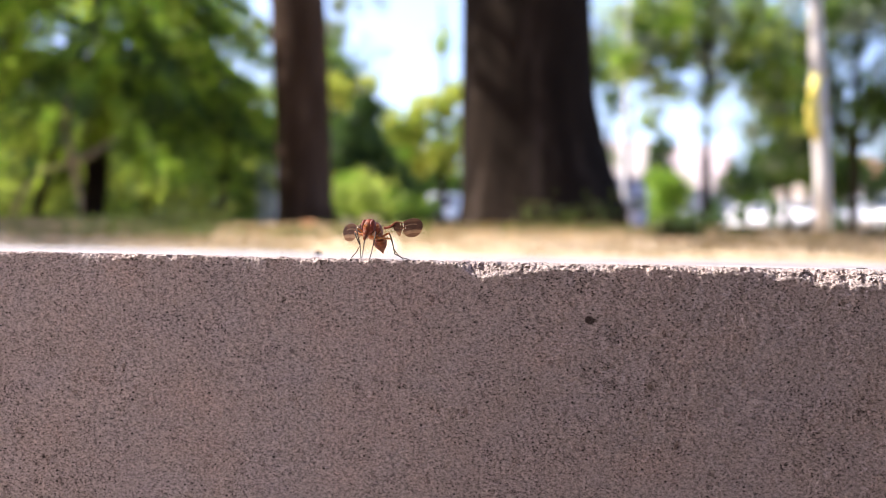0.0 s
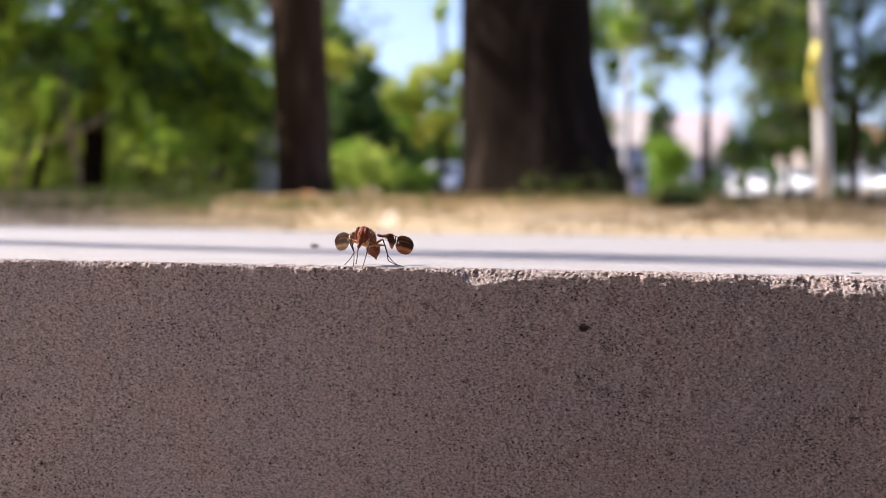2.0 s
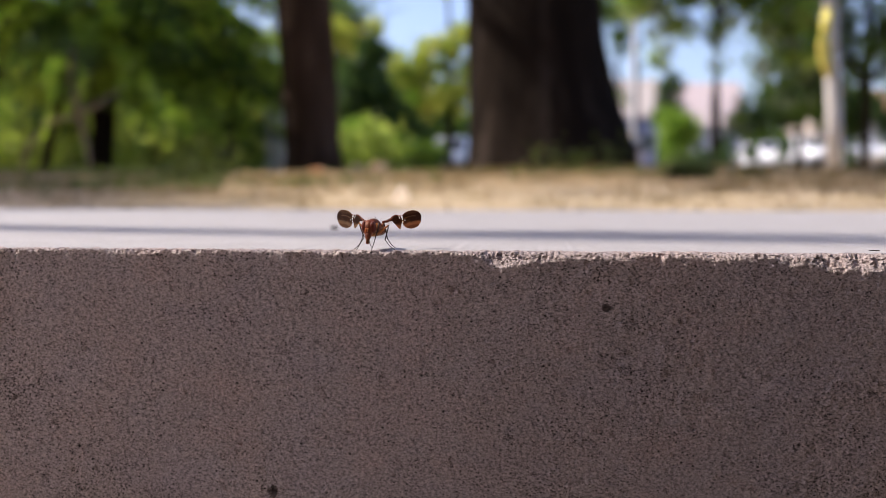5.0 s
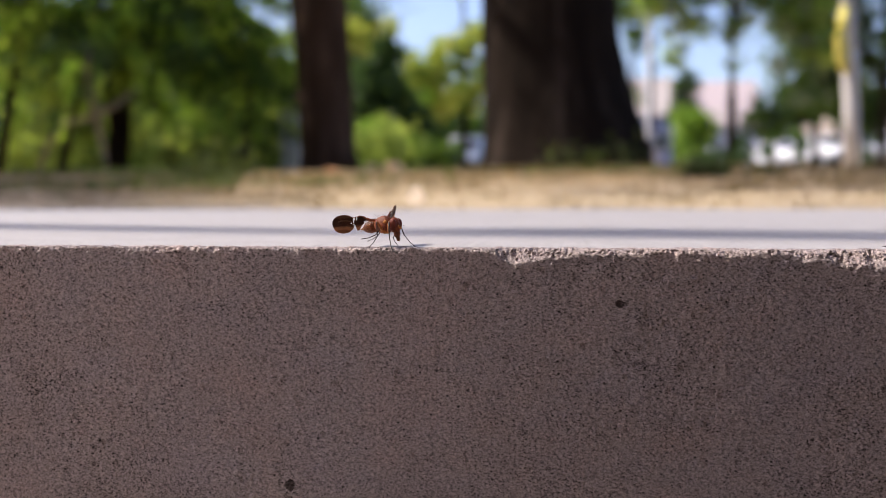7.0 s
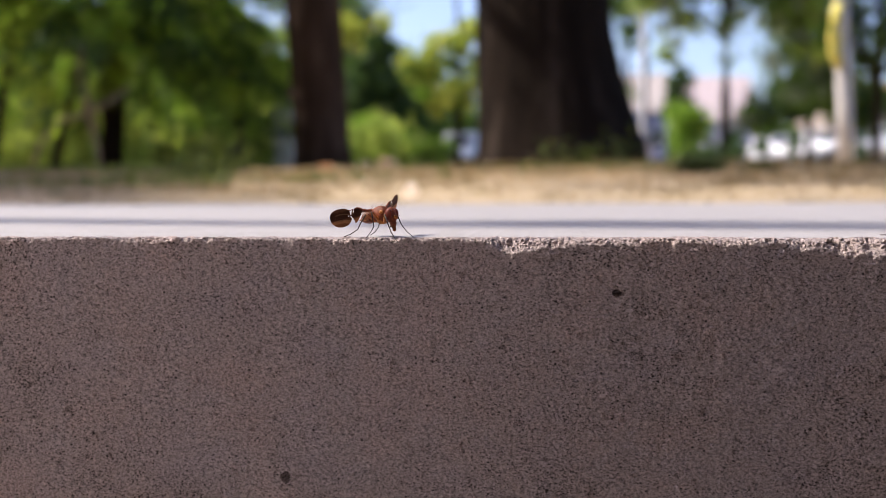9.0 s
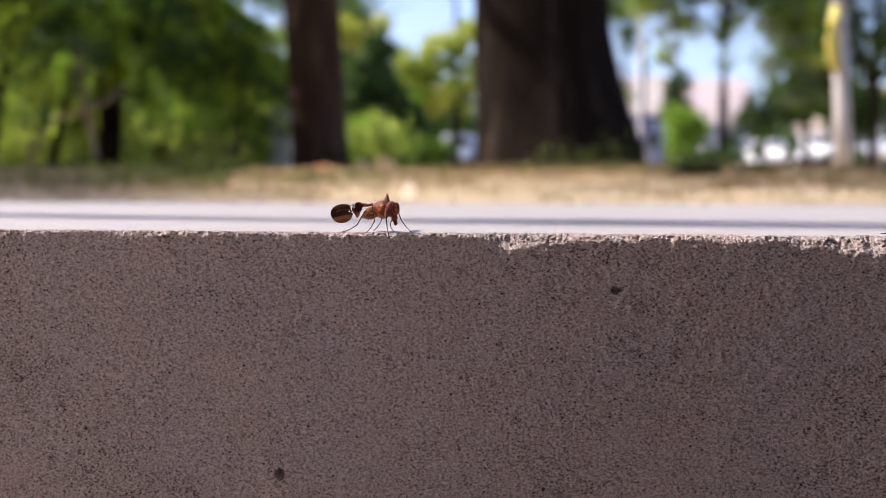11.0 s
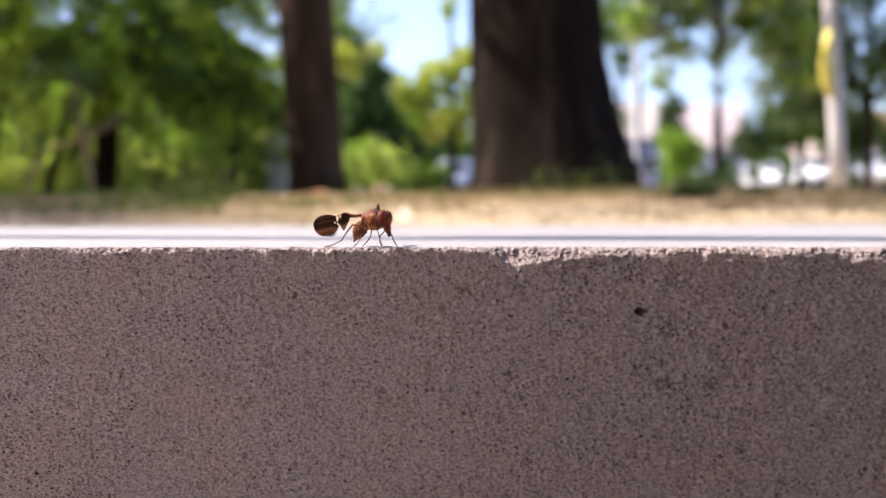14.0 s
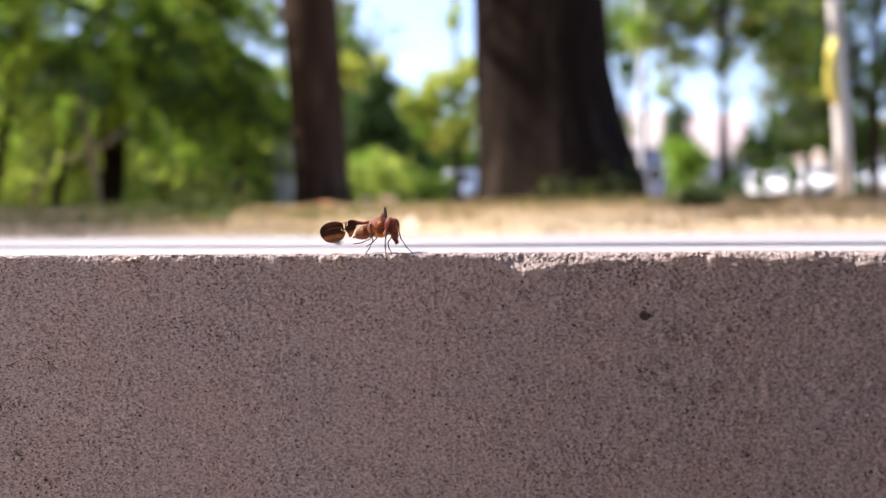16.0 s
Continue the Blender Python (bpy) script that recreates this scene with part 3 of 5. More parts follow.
    tree(2.5, 31.0, "sparse young tree across the street lawn", [(0, 0, 0, 0.08), (0, 0, 2.5, 0.07), (0.1, 0, 5.5, 0.04)], fork(rnd, 2.0, 4.2, 1.0, 0.03, 5),
         [(-0.2, 0, 5.4, 1.0, 0.9, 0.7), (-0.2, 0, 2.2, 0.4, 0.5, 0.4), (0.2, 0, 4.3, 0.4, 0.4, 0.4)], 2600, 0.15, LEAF_MID, BARK, 14, clump=0.16)
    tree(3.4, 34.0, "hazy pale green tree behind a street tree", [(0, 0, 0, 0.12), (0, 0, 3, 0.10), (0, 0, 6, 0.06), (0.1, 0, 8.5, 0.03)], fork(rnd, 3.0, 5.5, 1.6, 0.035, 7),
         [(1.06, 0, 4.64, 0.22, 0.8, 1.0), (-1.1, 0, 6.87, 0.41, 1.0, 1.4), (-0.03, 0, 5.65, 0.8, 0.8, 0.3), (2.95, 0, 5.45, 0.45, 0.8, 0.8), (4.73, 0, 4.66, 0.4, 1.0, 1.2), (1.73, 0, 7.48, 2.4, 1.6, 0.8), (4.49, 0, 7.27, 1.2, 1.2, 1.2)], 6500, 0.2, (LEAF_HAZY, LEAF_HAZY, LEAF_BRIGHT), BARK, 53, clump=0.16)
    tree(4.2, 32.0, "small dark green tree between pale houses", [(0, 0, 0, 0.08), (0, 0, 2.0, 0.06), (0, 0, 3.6, 0.03)], fork(rnd, 1.2, 2.6, 0.5, 0.03, 4),
         [(0.05, 0, 1.9, 0.5, 0.5, 0.6), (0.15, 0, 2.8, 0.35, 0.4, 0.4)], 2200, 0.15, LEAF_DARK, BARK, 18, clump=0.12)
    tree(8.0, 30.0, "dark leafy tree beside the street", [(0, 0, 0, 0.12), (0, 0, 1.5, 0.1), (0, 0, 3.4, 0.05)], fork(rnd, 1.0, 2.4, 1.2, 0.05, 6),
         [(-1.12, 0, 1.98, 0.81, 0.81, 0.52), (-0.09, 0, 2.17, 0.81, 0.81, 0.76), (0.06, 0, 3.06, 0.54, 0.63, 0.6), (-1.63, 0, 1.44, 0.54, 0.54, 0.36), (1.11, 0, 2.01, 0.9, 0.9, 0.85), (2.13, 0, 1.67, 0.9, 0.9, 0.72), (-0.79, 0, 2.43, 0.45, 0.45, 0.25)], 15000, 0.15, (LEAF_DARK, LEAF_DARK, LEAF_MID), BARK, 15, clump=0.14)
    tree(8.0, 24.0, "dense dark green tree beside the street", [(0, 0, 0, 0.11), (0, 0, 2, 0.10), (0, 0, 6, 0.06)], fork(rnd, 1.6, 4.5, 1.8, 0.06, 6),
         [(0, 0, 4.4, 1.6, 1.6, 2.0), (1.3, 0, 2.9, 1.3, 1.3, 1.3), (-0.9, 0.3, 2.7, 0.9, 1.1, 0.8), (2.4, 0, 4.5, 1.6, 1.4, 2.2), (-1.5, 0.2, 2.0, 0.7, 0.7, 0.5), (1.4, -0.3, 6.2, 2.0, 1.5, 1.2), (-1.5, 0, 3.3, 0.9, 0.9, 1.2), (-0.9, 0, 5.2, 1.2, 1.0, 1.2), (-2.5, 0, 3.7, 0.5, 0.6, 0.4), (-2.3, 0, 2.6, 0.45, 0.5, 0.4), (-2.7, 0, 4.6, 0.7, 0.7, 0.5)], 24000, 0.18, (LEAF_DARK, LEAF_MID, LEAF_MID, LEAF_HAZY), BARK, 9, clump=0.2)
    # unseen trees added beside the view, to shade the lawn and the wall
    tree(-3.0, 1.20, "unseen slim forked tree added to cast the slab's shadow bands", [(0, 0, 0, 0.034), (0, -0.36, 1.5, 0.028), (0, -0.70, 2.80, 0.017), (0, -0.735, 2.95, 0.014), (0, -0.727, 3.08, 0.013), (0, -0.71, 3.3, 0.012), (0, -0.80, 4.2, 0.012), (0, -1.0, 5.2, 0.012)],
         [[(0, -0.735, 2.90, 0.008), (0, -0.752, 3.00, 0.009), (0, -0.754, 3.07, 0.012), (0, -0.754, 3.13, 0.015), (0, -0.760, 3.35, 0.014), (0, -1.0, 4.2, 0.012), (0.1, -1.15, 5.0, 0.008)]],
         [(0, -1.07, 4.7, 1.0, 0.8, 0.6), (0.2, -1.1, 5.4, 0.7, 0.7, 0.5)], 4000, 0.11, LEAF_MID, BARK, 12, clump=0.16)
    tree(-4.6, 6.6, "unseen tall tree added to shade the far lawn", [(0, 0, 0, 0.16), (0, 0, 3, 0.13), (0, 0, 6, 0.08), (0, 0, 7.5, 0.03)], fork(rnd, 4.6, 6.4, 1.6, 0.05, 7),
         [(1.8, 0, 6.4, 1.7, 0.9, 0.8), (2.6, 0, 6.9, 1.6, 0.8, 0.7), (1.6, -0.2, 7.2, 1.2, 0.8, 0.6)], 8000, 0.14, LEAF_MID, BARK, 16, clump=0.2)
    tree(-6.3, 5.1, "unseen slim gappy tree added to dapple the right lawn", [(0, 0, 0, 0.06), (0, 0, 3, 0.05), (0, 0, 6, 0.03), (0, 0, 7.0, 0.015)], fork(rnd, 5.0, 6.2, 1.0, 0.025, 5),
         [(1.5, 0, 6.3, 0.6, 0.5, 0.5), (2.5, 0.7, 6.8, 0.8, 0.6, 0.5), (1.6, -0.8, 6.2, 0.6, 0.5, 0.4), (2.7, -0.2, 6.6, 0.7, 0.5, 0.4)], 4600, 0.13, LEAF_MID, BARK, 19, clump=0.16)
    tree(-5.4, 2.4, "unseen airy tree added to dapple the near right lawn", [(0, 0, 0, 0.05), (0, 0, 3, 0.04), (0, 0, 5.6, 0.02), (0, 0, 6.3, 0.01)], fork(rnd, 5.2, 5.8, 0.9, 0.015, 5),
         [(0.2, 1.9, 6.3, 0.6, 0.9, 0.4), (0.1, 0.6, 6.2, 0.4, 0.7, 0.35), (-0.05, -0.4, 6.2, 0.26, 0.35, 0.3)], 760, 0.13, LEAF_MID, BARK, 20, clump=0.14)
    # this tree is in view, behind the drooping one
    tree(-6.3, 15.0, "green tree behind a drooping tree", [(0, 0, 0, 0.14), (0, 0, 1.6, 0.12), (0, 0, 4.5, 0.05)], fork(rnd, 1.2, 3.5, 1.5, 0.05, 6),
         [(0, 0, 1.7, 1.8, 1.2, 0.9), (1.2, 0, 1.2, 1.0, 1.0, 0.7), (-2.0, 0, 1.9, 1.2, 1.1, 1.0), (0.5, -0.3, 1.2, 2.2, 1.0, 0.8)], 13000, 0.16, (LEAF_MID, LEAF_BRIGHT, LEAF_DARK), BARK, 17, clump=0.18)
    # unseen again, added for its shade on the left lawn
    tree(-10.3, 3.5, "unseen broad tree added to shade the left lawn", [(0, 0, 0, 0.3), (0, 0, 1.0, 0.24), (0, 0, 4.5, 0.2), (0, 0, 7, 0.08)], fork(rnd, 3.4, 5.5, 1.9, 0.09, 7),
         [(0, 0, 6.0, 2.6, 2.6, 1.7), (0.8, 0.3, 5.0, 1.6, 1.8, 0.9), (3.25, -1.4, 6.0, 0.28, 0.42, 0.25), (2.7, -0.6, 6.0, 0.42, 0.55, 0.25), (1.8, 0.8, 6.0, 0.5, 0.9, 0.3), (3.66, -1.98, 6.0, 0.20, 0.20, 0.12)], 38000, 0.16, LEAF_MID, BARK, 13, clump=0.15)


def shrub(x, y, blobs, count, size, leaf, seed, label, clump=0.12):
    rng = np.random.default_rng(seed)
    rnd = random.Random(seed)
    s = thing("shrub", (x, y, base_z(x, y) - 0.02), label, "shrub")
    for k in range(5):
        bm = bmesh.new()
        a, r = rnd.uniform(0, 6.3), blobs[0][3] * 0.5
        tube(bm, [(0, 0, 0), (math.cos(a) * r * 0.5, math.sin(a) * r * 0.5, blobs[0][2] * 0.6), (math.cos(a) * r, math.sin(a) * r, blobs[0][2] * 1.2)], [0.025, 0.018, 0.008], 6)
        part("stem", bm, BARK, s)
    P, ids = crown_points(blobs, count, rng, clump)
    P, ids = P[P[:, 2] > 0.02], ids[P[:, 2] > 0.02]
    kinds = leaf if isinstance(leaf, tuple) else (leaf,)
    for k, mat in enumerate(kinds):
        np_part("crown", quads_mesh("crown", *leaves(P[ids % len(kinds) == k], size, 0.5, rng)), mat, s)


def build_shrubs():
    shrub(3.8, 26.0, [(-0.17, 0, 1.31, 0.52, 0.5, 0.42), (0.14, 0, 1.08, 0.45, 0.5, 0.34), (0, 0, 0.6, 0.5, 0.5, 0.4)], 3000, 0.14, LEAF_GREEN, 21, "rounded light green shrub beside the street")
    shrub(3.6, 20.0, [(0, 0, 0.22, 0.55, 0.4, 0.2), (-0.5, 0, 0.15, 0.4, 0.4, 0.12)], 1400, 0.1, LEAF_DARK, 22, "low dark green shrub in the lawn")
    for x, h in ((8.15, 1.1), (9.35, 1.2), (7.05, 1.2), (11.75, 1.3)):
        shrub(x, 37.0, [(0, 0, h * 0.5, 0.26, 0.3, h * 0.5), (0.1, 0, h, 0.2, 0.2, 0.2)], 700, 0.13, LEAF_DARK, int(x * 10), "small dark green bush in front of parked cars", 0.07)
    shrub(-4.24, 22.0, [(0, 0, 0.94, 0.44, 0.4, 0.27), (-0.34, 0, 0.87, 0.24, 0.3, 0.33), (0.42, 0, 0.75, 0.27, 0.27, 0.2), (0, 0, 0.5, 0.4, 0.4, 0.3)], 1900, 0.12, LEAF_GREEN, 24, "low yellow-green shrub across the lawn", 0.1)
    shrub(-3.5, 24.0, [(-0.88, 0, 0.40, 0.65, 0.5, 0.2), (0, 0, 0.70, 0.65, 0.5, 0.36), (0.45, 0, 0.5, 0.55, 0.5, 0.22), (0.88, 0, 0.34, 0.34, 0.4, 0.3)], 2500, 0.12, (LEAF_GREEN, LEAF_MID), 36, "loose green shrub across the lawn", 0.12)
    shrub(-8.5, 14.5, [(0, 0, 0.9, 2.0, 0.8, 0.8), (3.2, 0, 0.8, 2.0, 0.8, 0.7), (5.3, 0.3, 0.5, 1.0, 0.6, 0.5)], 9000, 0.12, LEAF_BRIGHT, 25, "loose sunlit green shrubs behind a drooping tree", 0.2)
    shrub(-13.5, 17.5, [(0, 0, 1.6, 3.0, 1.2, 1.8), (4.5, 1, 1.6, 2.5, 1, 1.6)], 7000, 0.2, LEAF_MID, 26, "tall green shrubs behind a drooping tree", 0.3)
    shrub(0.42, 7.0, [(0, 0, 0.12, 0.20, 0.1, 0.10)], 200, 0.06, GREEN_GRASS, 27, "small weed at the foot of a thick trunk", 0.05)
    shrub(0.12, 7.1, [(0, 0, 0.10, 0.14, 0.1, 0.08)], 130, 0.06, GREEN_GRASS, 28, "small weed at the foot of a thick trunk", 0.05)
    shrub(-1.75, 4.6, [(0, 0, 0.09, 0.12, 0.1, 0.08), (0.12, 0, 0.05, 0.1, 0.1, 0.05)], 260, 0.055, GREEN_GRASS, 29, "yellow-green weed in dry grass", 0.04)
    shrub(0.50, 3.2, [(0, 0, 0.03, 0.10, 0.08, 0.03), (0.1, 0.1, 0.02, 0.07, 0.06, 0.02)], 420, 0.03, GREEN_GRASS, 30, "low dark green weed in dry grass", 0.025)
    shrub(-1.18, 2.9, [(0, 0, 0.04, 0.06, 0.06, 0.04), (0.06, 0, 0.03, 0.05, 0.05, 0.03)], 300, 0.03, GREEN_GRASS, 32, "yellow-green weed in dry grass", 0.02)
    shrub(-0.70, 1.15, [(0, 0, 0.012, 0.012, 0.02, 0.012)], 60, 0.014, GREEN_GRASS, 33, "tiny yellow-green weed in dry grass", 0.006)
    shrub(0.85, 3.6, [(0, 0, 0.02, 0.09, 0.08, 0.02)], 220, 0.03, GREEN_GRASS, 34, "low dark green weed in dry grass", 0.025)


def build_far_wood():
    """The wood that closes the view behind the houses and all round."""
    rng = np.random.default_rng(31)
    out = []
    for k in range(210):
        a = rng.uniform(-1.15, 1.15) if k < 120 else rng.uniform(-1.0, -0.12)
        d = rng.uniform(72, 105)
        x, y = d * math.sin(a), d * math.cos(a)
        h = rng.uniform(3.0, 6.5) if -6 < x < 30 else rng.uniform(5, 11)
        r = rng.uniform(2.5, 5)
        n = 320
        v = rng.normal(size=(n, 3))
        v /= np.linalg.norm(v, axis=1)[:, None]
        c = np.array([x, y, 1.0 + h * 0.55]) + v * np.array([r, r, h * 0.6]) * rng.uniform(0.6, 1.05, (n, 1))
        out.append(c + rng.normal(size=(n, 3)) * 0.3)
    P = np.concatenate(out)
    P = P[P[:, 2] > 0.9]
    ob = np_part("far_wood", quads_mesh("far_wood", *leaves(P, 1.1, 0.7, rng)), LEAF_MID, None, "distant green wood closing the view", False)
    tagged(ob, category="wood", kind="stuff")


# ---- grass ----
def build_grass():
    rng = np.random.default_rng(41)

    def blades(n, y0, y1, h0, h1, wide, spread=0.62, keep=None, tufts=0):
        y = y0 + (y1 - y0) * rng.random(tufts or n) ** 1.2
        x = (rng.random(tufts or n) * 2 - 1) * (0.28 + spread * y) - 0.07 * y
        if tufts:
            pick = rng.integers(0, tufts, n)
            wide_tuft = (rng.uniform(0.3, 1.3, tufts) * (0.008 + 0.016 * y))[pick]
            x, y = x[pick] + rng.normal(size=n) * wide_tuft, y[pick] + rng.normal(size=n) * wide_tuft
            y = np.maximum(y, 0.53)
        if keep is not None:
            x, y = x[m := keep(x, y)], y[m]
        n = len(x)
        h = (h0 + (h1 - h0) * rng.random(n)) * (0.12 + 0.88 * np.clip((y - 0.4) / 5, 0, 1))
        z = ground_height(x, y)
        a = rng.random(n) * 6.283
        lean = h * rng.uniform(0.2, 1.3, n)
        w = wide * rng.uniform(0.6, 1.4, n) * (0.4 + 0.6 * np.clip(y / 3, 0, 1.6))
        dx, dy = np.cos(a), np.sin(a)
        foot, side = np.stack([x, y, z - 0.004], -1), np.stack([-dy * w, dx * w, 0 * w], -1)
        tip = foot + np.stack([dx * lean, dy * lean, h], -1)
        V = np.stack([foot - side, foot + side, tip + side * 0.25, tip - side * 0.25], 1).reshape(-1, 3)
        return quads_mesh("grass", V, np.arange(4 * n).reshape(-1, 4))
    patch = lambda x, y: np.sin(2.1 * x + 1.3 * y) + np.sin(0.8 * x - 2.2 * y + 1) + rng.normal(size=x.shape) * 0.5
    tagged(np_part("dry_grass", blades(60000, 0.53, 14, 0.008, 0.036, 0.005), STRAW, None, "short dry straw-coloured grass on the lawn"), category="grass", kind="stuff")
    tagged(np_part("green_grass", blades(60000, 0.8, 14, 0.02, 0.07, 0.006, keep=lambda x, y: patch(x, y) > 2.1 - 0.25 * np.clip(y - 3.5, 0, 4) - 1.1 * (x < -0.34 * y - 0.05)), GREEN_GRASS, None, "scattered green grass in a dry lawn"), category="grass", kind="stuff")
    tagged(np_part("grass_tufts", blades(9000, 0.6, 6.0, 0.015, 0.045, 0.005, tufts=230), BROWN_WEED, None, "brownish grass tufts scattered over a dry lawn"), category="grass", kind="stuff")
    tagged(np_part("tall_weeds", blades(7000, 5.4, 8.2, 0.025, 0.08, 0.006, keep=lambda x, y: x > -0.7), BROWN_WEED, None, "taller brownish weeds round the foot of the trees"), category="weeds", kind="stuff")


def build_fallen_leaves():
    """Pale curled leaves lying in the dry grass."""
    pale = noisy("dead_leaf", [(0.3, (0.72, 0.60, 0.48)), (0.7, (0.85, 0.74, 0.64))], 60, 0.6)
    bleached = leafy("bleached_leaf", (0.84, 0.76, 0.66), (0.88, 0.80, 0.70), 0.5, (1.1, 1.05, 1.0), gloss=0.1)
    pink = noisy("pinkish_leaf", [(0.3, (0.62, 0.42, 0.36)), (0.7, (0.74, 0.53, 0.46))], 60, 0.6)
    rust = noisy("rusty_leaf", [(0.3, (0.45, 0.22, 0.10)), (0.7, (0.60, 0.33, 0.17))], 60, 0.6)
    for k, (x, y, size, mat, label) in enumerate(((-0.154, 1.0, 0.034, bleached, "bleached curled dead leaf standing in dry grass"), (0.285, 0.62, 0.013, pale, "pale curled dead leaf in dry grass"),
                                                   (-1.46, 6.0, 0.11, rust, "rusty brown dead leaf in dry grass"), (-1.54, 8.8, 0.2, pink, "large pinkish dead leaf curled in dry grass"), (-1.75, 8.8, 0.17, pale, "large pale curled dead leaf in dry grass"), (-0.12, 6.6, 0.07, rust, "orange-brown dead leaf by a trunk's foot"))):
        rnd = random.Random(60 + k)
        leaf = thing("fallen_leaf", (x, y, base_z(x, y) + size * 0.1), label, "leaf", turn=rnd.uniform(0, 360) if k else -45)
        bm = bmesh.new()
        rows = []
        for i in range(9):
            u = i / 8
            w = 0.42 * math.sin(math.pi * min(1, 0.04 + u)) ** 0.7
            rows.append([bm.verts.new(((u - 0.5) * size, v * w * size, size * (0.10 + 0.5 * (v * w) ** 2 * 4 + 0.25 * (u - 0.5) ** 2))) for v in (-1, -0.5, 0, 0.5, 1)])
        for a, b in zip(rows, rows[1:]):
            for i in range(4):
                bm.faces.new((a[i], a[i + 1], b[i + 1], b[i]))
        if k == 0:
            bmesh.ops.transform(bm, matrix=Matrix.Translation((0, 0, -size * 0.14)) @ Matrix.Rotation(radians(48), 4, "X"), verts=bm.verts)
        blade = part("blade", bm, mat, leaf, smooth=True)
        blade.modifiers.new("thickness", "SOLIDIFY").thickness = size * 0.02
        bm = bmesh.new()
        tube(bm, [(-0.5 * size, 0, (0.16 if k else 0.1) * size), (-0.7 * size, 0.03 * size, 0.12 * size), (-0.9 * size, 0.05 * size, 0.06 * size)], [0.02 * size, 0.018 * size, 0.012 * size], 6)
        part("stalk", bm, mat, leaf)


def build_debris():
    """A dark crumb and a short twig lying on the slab."""
    dark = noisy("dark_debris", [(0.3, (0.03, 0.024, 0.02)), (0.7, (0.07, 0.055, 0.045))], 900, 0.9)
    c = thing("crumb", (-0.0412, 0.095, 0.0), "tiny dark crumb of soil on pale concrete", "crumb")
    bm = bmesh.new()
    bmesh.ops.create_icosphere(bm, subdivisions=2, radius=0.0008)
    rnd = random.Random(81)
    for v in bm.verts:
        v.co *= rnd.uniform(0.75, 1.2)
        v.co.x *= 1.3
        v.co.z = v.co.z * 0.7 + 0.0006
    part("clod", bm, dark, c)
    w = thing("twig", (0.0665, 0.010, 0.0), "short dark twig lying on pale concrete", "twig", turn=12)
    bm = bmesh.new()
    tube(bm, [(-0.0009, 0, 0.0001), (-0.0003, 0.0002, 0.0001), (0.0004, 0, 0.0001), (0.0009, -0.0002, 0.0001)], [0.00006, 0.00008, 0.00008, 0.00005], 7, 0.1, rnd)
    part("stem", bm, dark, w, smooth=True)


# ---- street: pole, lamp post, houses, cars ----
def build_pole():
    x, y = 3.74, 12.3
    p = thing("utility_pole", (x, y, base_z(x, y) - 0.05), "pale weathered wooden utility pole in dry grass", "pole")
    bm = bmesh.new()
    tube(bm, [(0.02, 0, 0), (0, 0, 0.8), (-0.07, 0, 2), (-0.16, 0, 3.4), (-0.4, 0, 8)], [0.105, 0.097, 0.088, 0.080, 0.075], 20, 0.012, random.Random(3))
    part("post", bm, BARK_PALE, p, smooth=True)
    yellow = noisy("yellow_plastic", [(0.3, (0.80, 0.68, 0.10)), (0.7, (0.88, 0.78, 0.20))], 4, 0.4, fine=30)
    bm = bmesh.new()
    tube(bm, [(-0.12, -0.1, 1.27), (-0.165, -0.12, 1.45), (-0.185, -0.13, 1.68), (-0.17, -0.13, 1.9), (-0.145, -0.12, 2.08)], [0.045, 0.075, 0.082, 0.075, 0.05], 14)
    part("guard", bm, yellow, p, "faded yellow plastic guard", True)
    for z in (1.45, 1.9):
        bm = bmesh.new()
        tube(bm, [(-0.07, 0, z - 0.015), (-0.07, 0, z + 0.015)], [0.104, 0.104], 20)
        part("strap", bm, STEEL, p)
    x, y = -3.6, 12.5
    p = thing("utility_pedestal", (x, y, base_z(x, y) - 0.03), "pale blue-grey utility pedestal standing in dry grass", "pedestal")
    grey = noisy("blue_grey_plastic", [(0.3, (0.34, 0.38, 0.40)), (0.7, (0.42, 0.46, 0.48))], 5, 0.5, fine=60)
    part("base", boxed(-0.15, 0.15, -0.15, 0.15, 0, 0.08, 0.015), PALE_METAL, p)
    part("body", boxed(-0.12, 0.12, -0.12, 0.12, 0.08, 0.93, 0.02), grey, p)
    part("cap", boxed(-0.14, 0.14, -0.14, 0.14, 0.93, 1.02, 0.03), grey, p)
    x, y = 2.0, 20.3
    p = thing("lamp_post", (x, y, base_z(x, y) - 0.02), "thin pale grey street lamp post", "lamp post")
    bm = bmesh.new()
    tube(bm, [(0, 0, 0), (0, 0, 0.5), (0, 0, 0.55), (0, 0, 5.5)], [0.06, 0.055, 0.04, 0.03], 12)
    part("post", bm, PALE_METAL, p, smooth=True)
    bm = bmesh.new()
    tube(bm, [(0, 0, 5.4), (0.5, 0, 5.7), (1.1, 0, 5.75)], [0.035, 0.03, 0.03], 8)
    part("arm", bm, PALE_METAL, p)
    part("lamp_head", boxed(1.0, 1.5, -0.12, 0.12, 5.7, 5.8, 0.02), PALE_METAL, p)


STEEL = noisy("galvanised_steel", [(0.3, (0.45, 0.45, 0.46)), (0.7, (0.6, 0.6, 0.6))], 20, 0.4, metal=1.0)
PALE_METAL = noisy("pale_painted_metal", [(0.3, (0.6, 0.6, 0.62)), (0.7, (0.7, 0.7, 0.7))], 6, 0.5)
GLASS = material("dark_glass", (0.02, 0.025, 0.03), 0.05)
RUBBER = noisy("tyre_rubber", [(0.3, (0.02, 0.02, 0.02)), (0.7, (0.035, 0.035, 0.035))], 30, 0.85)
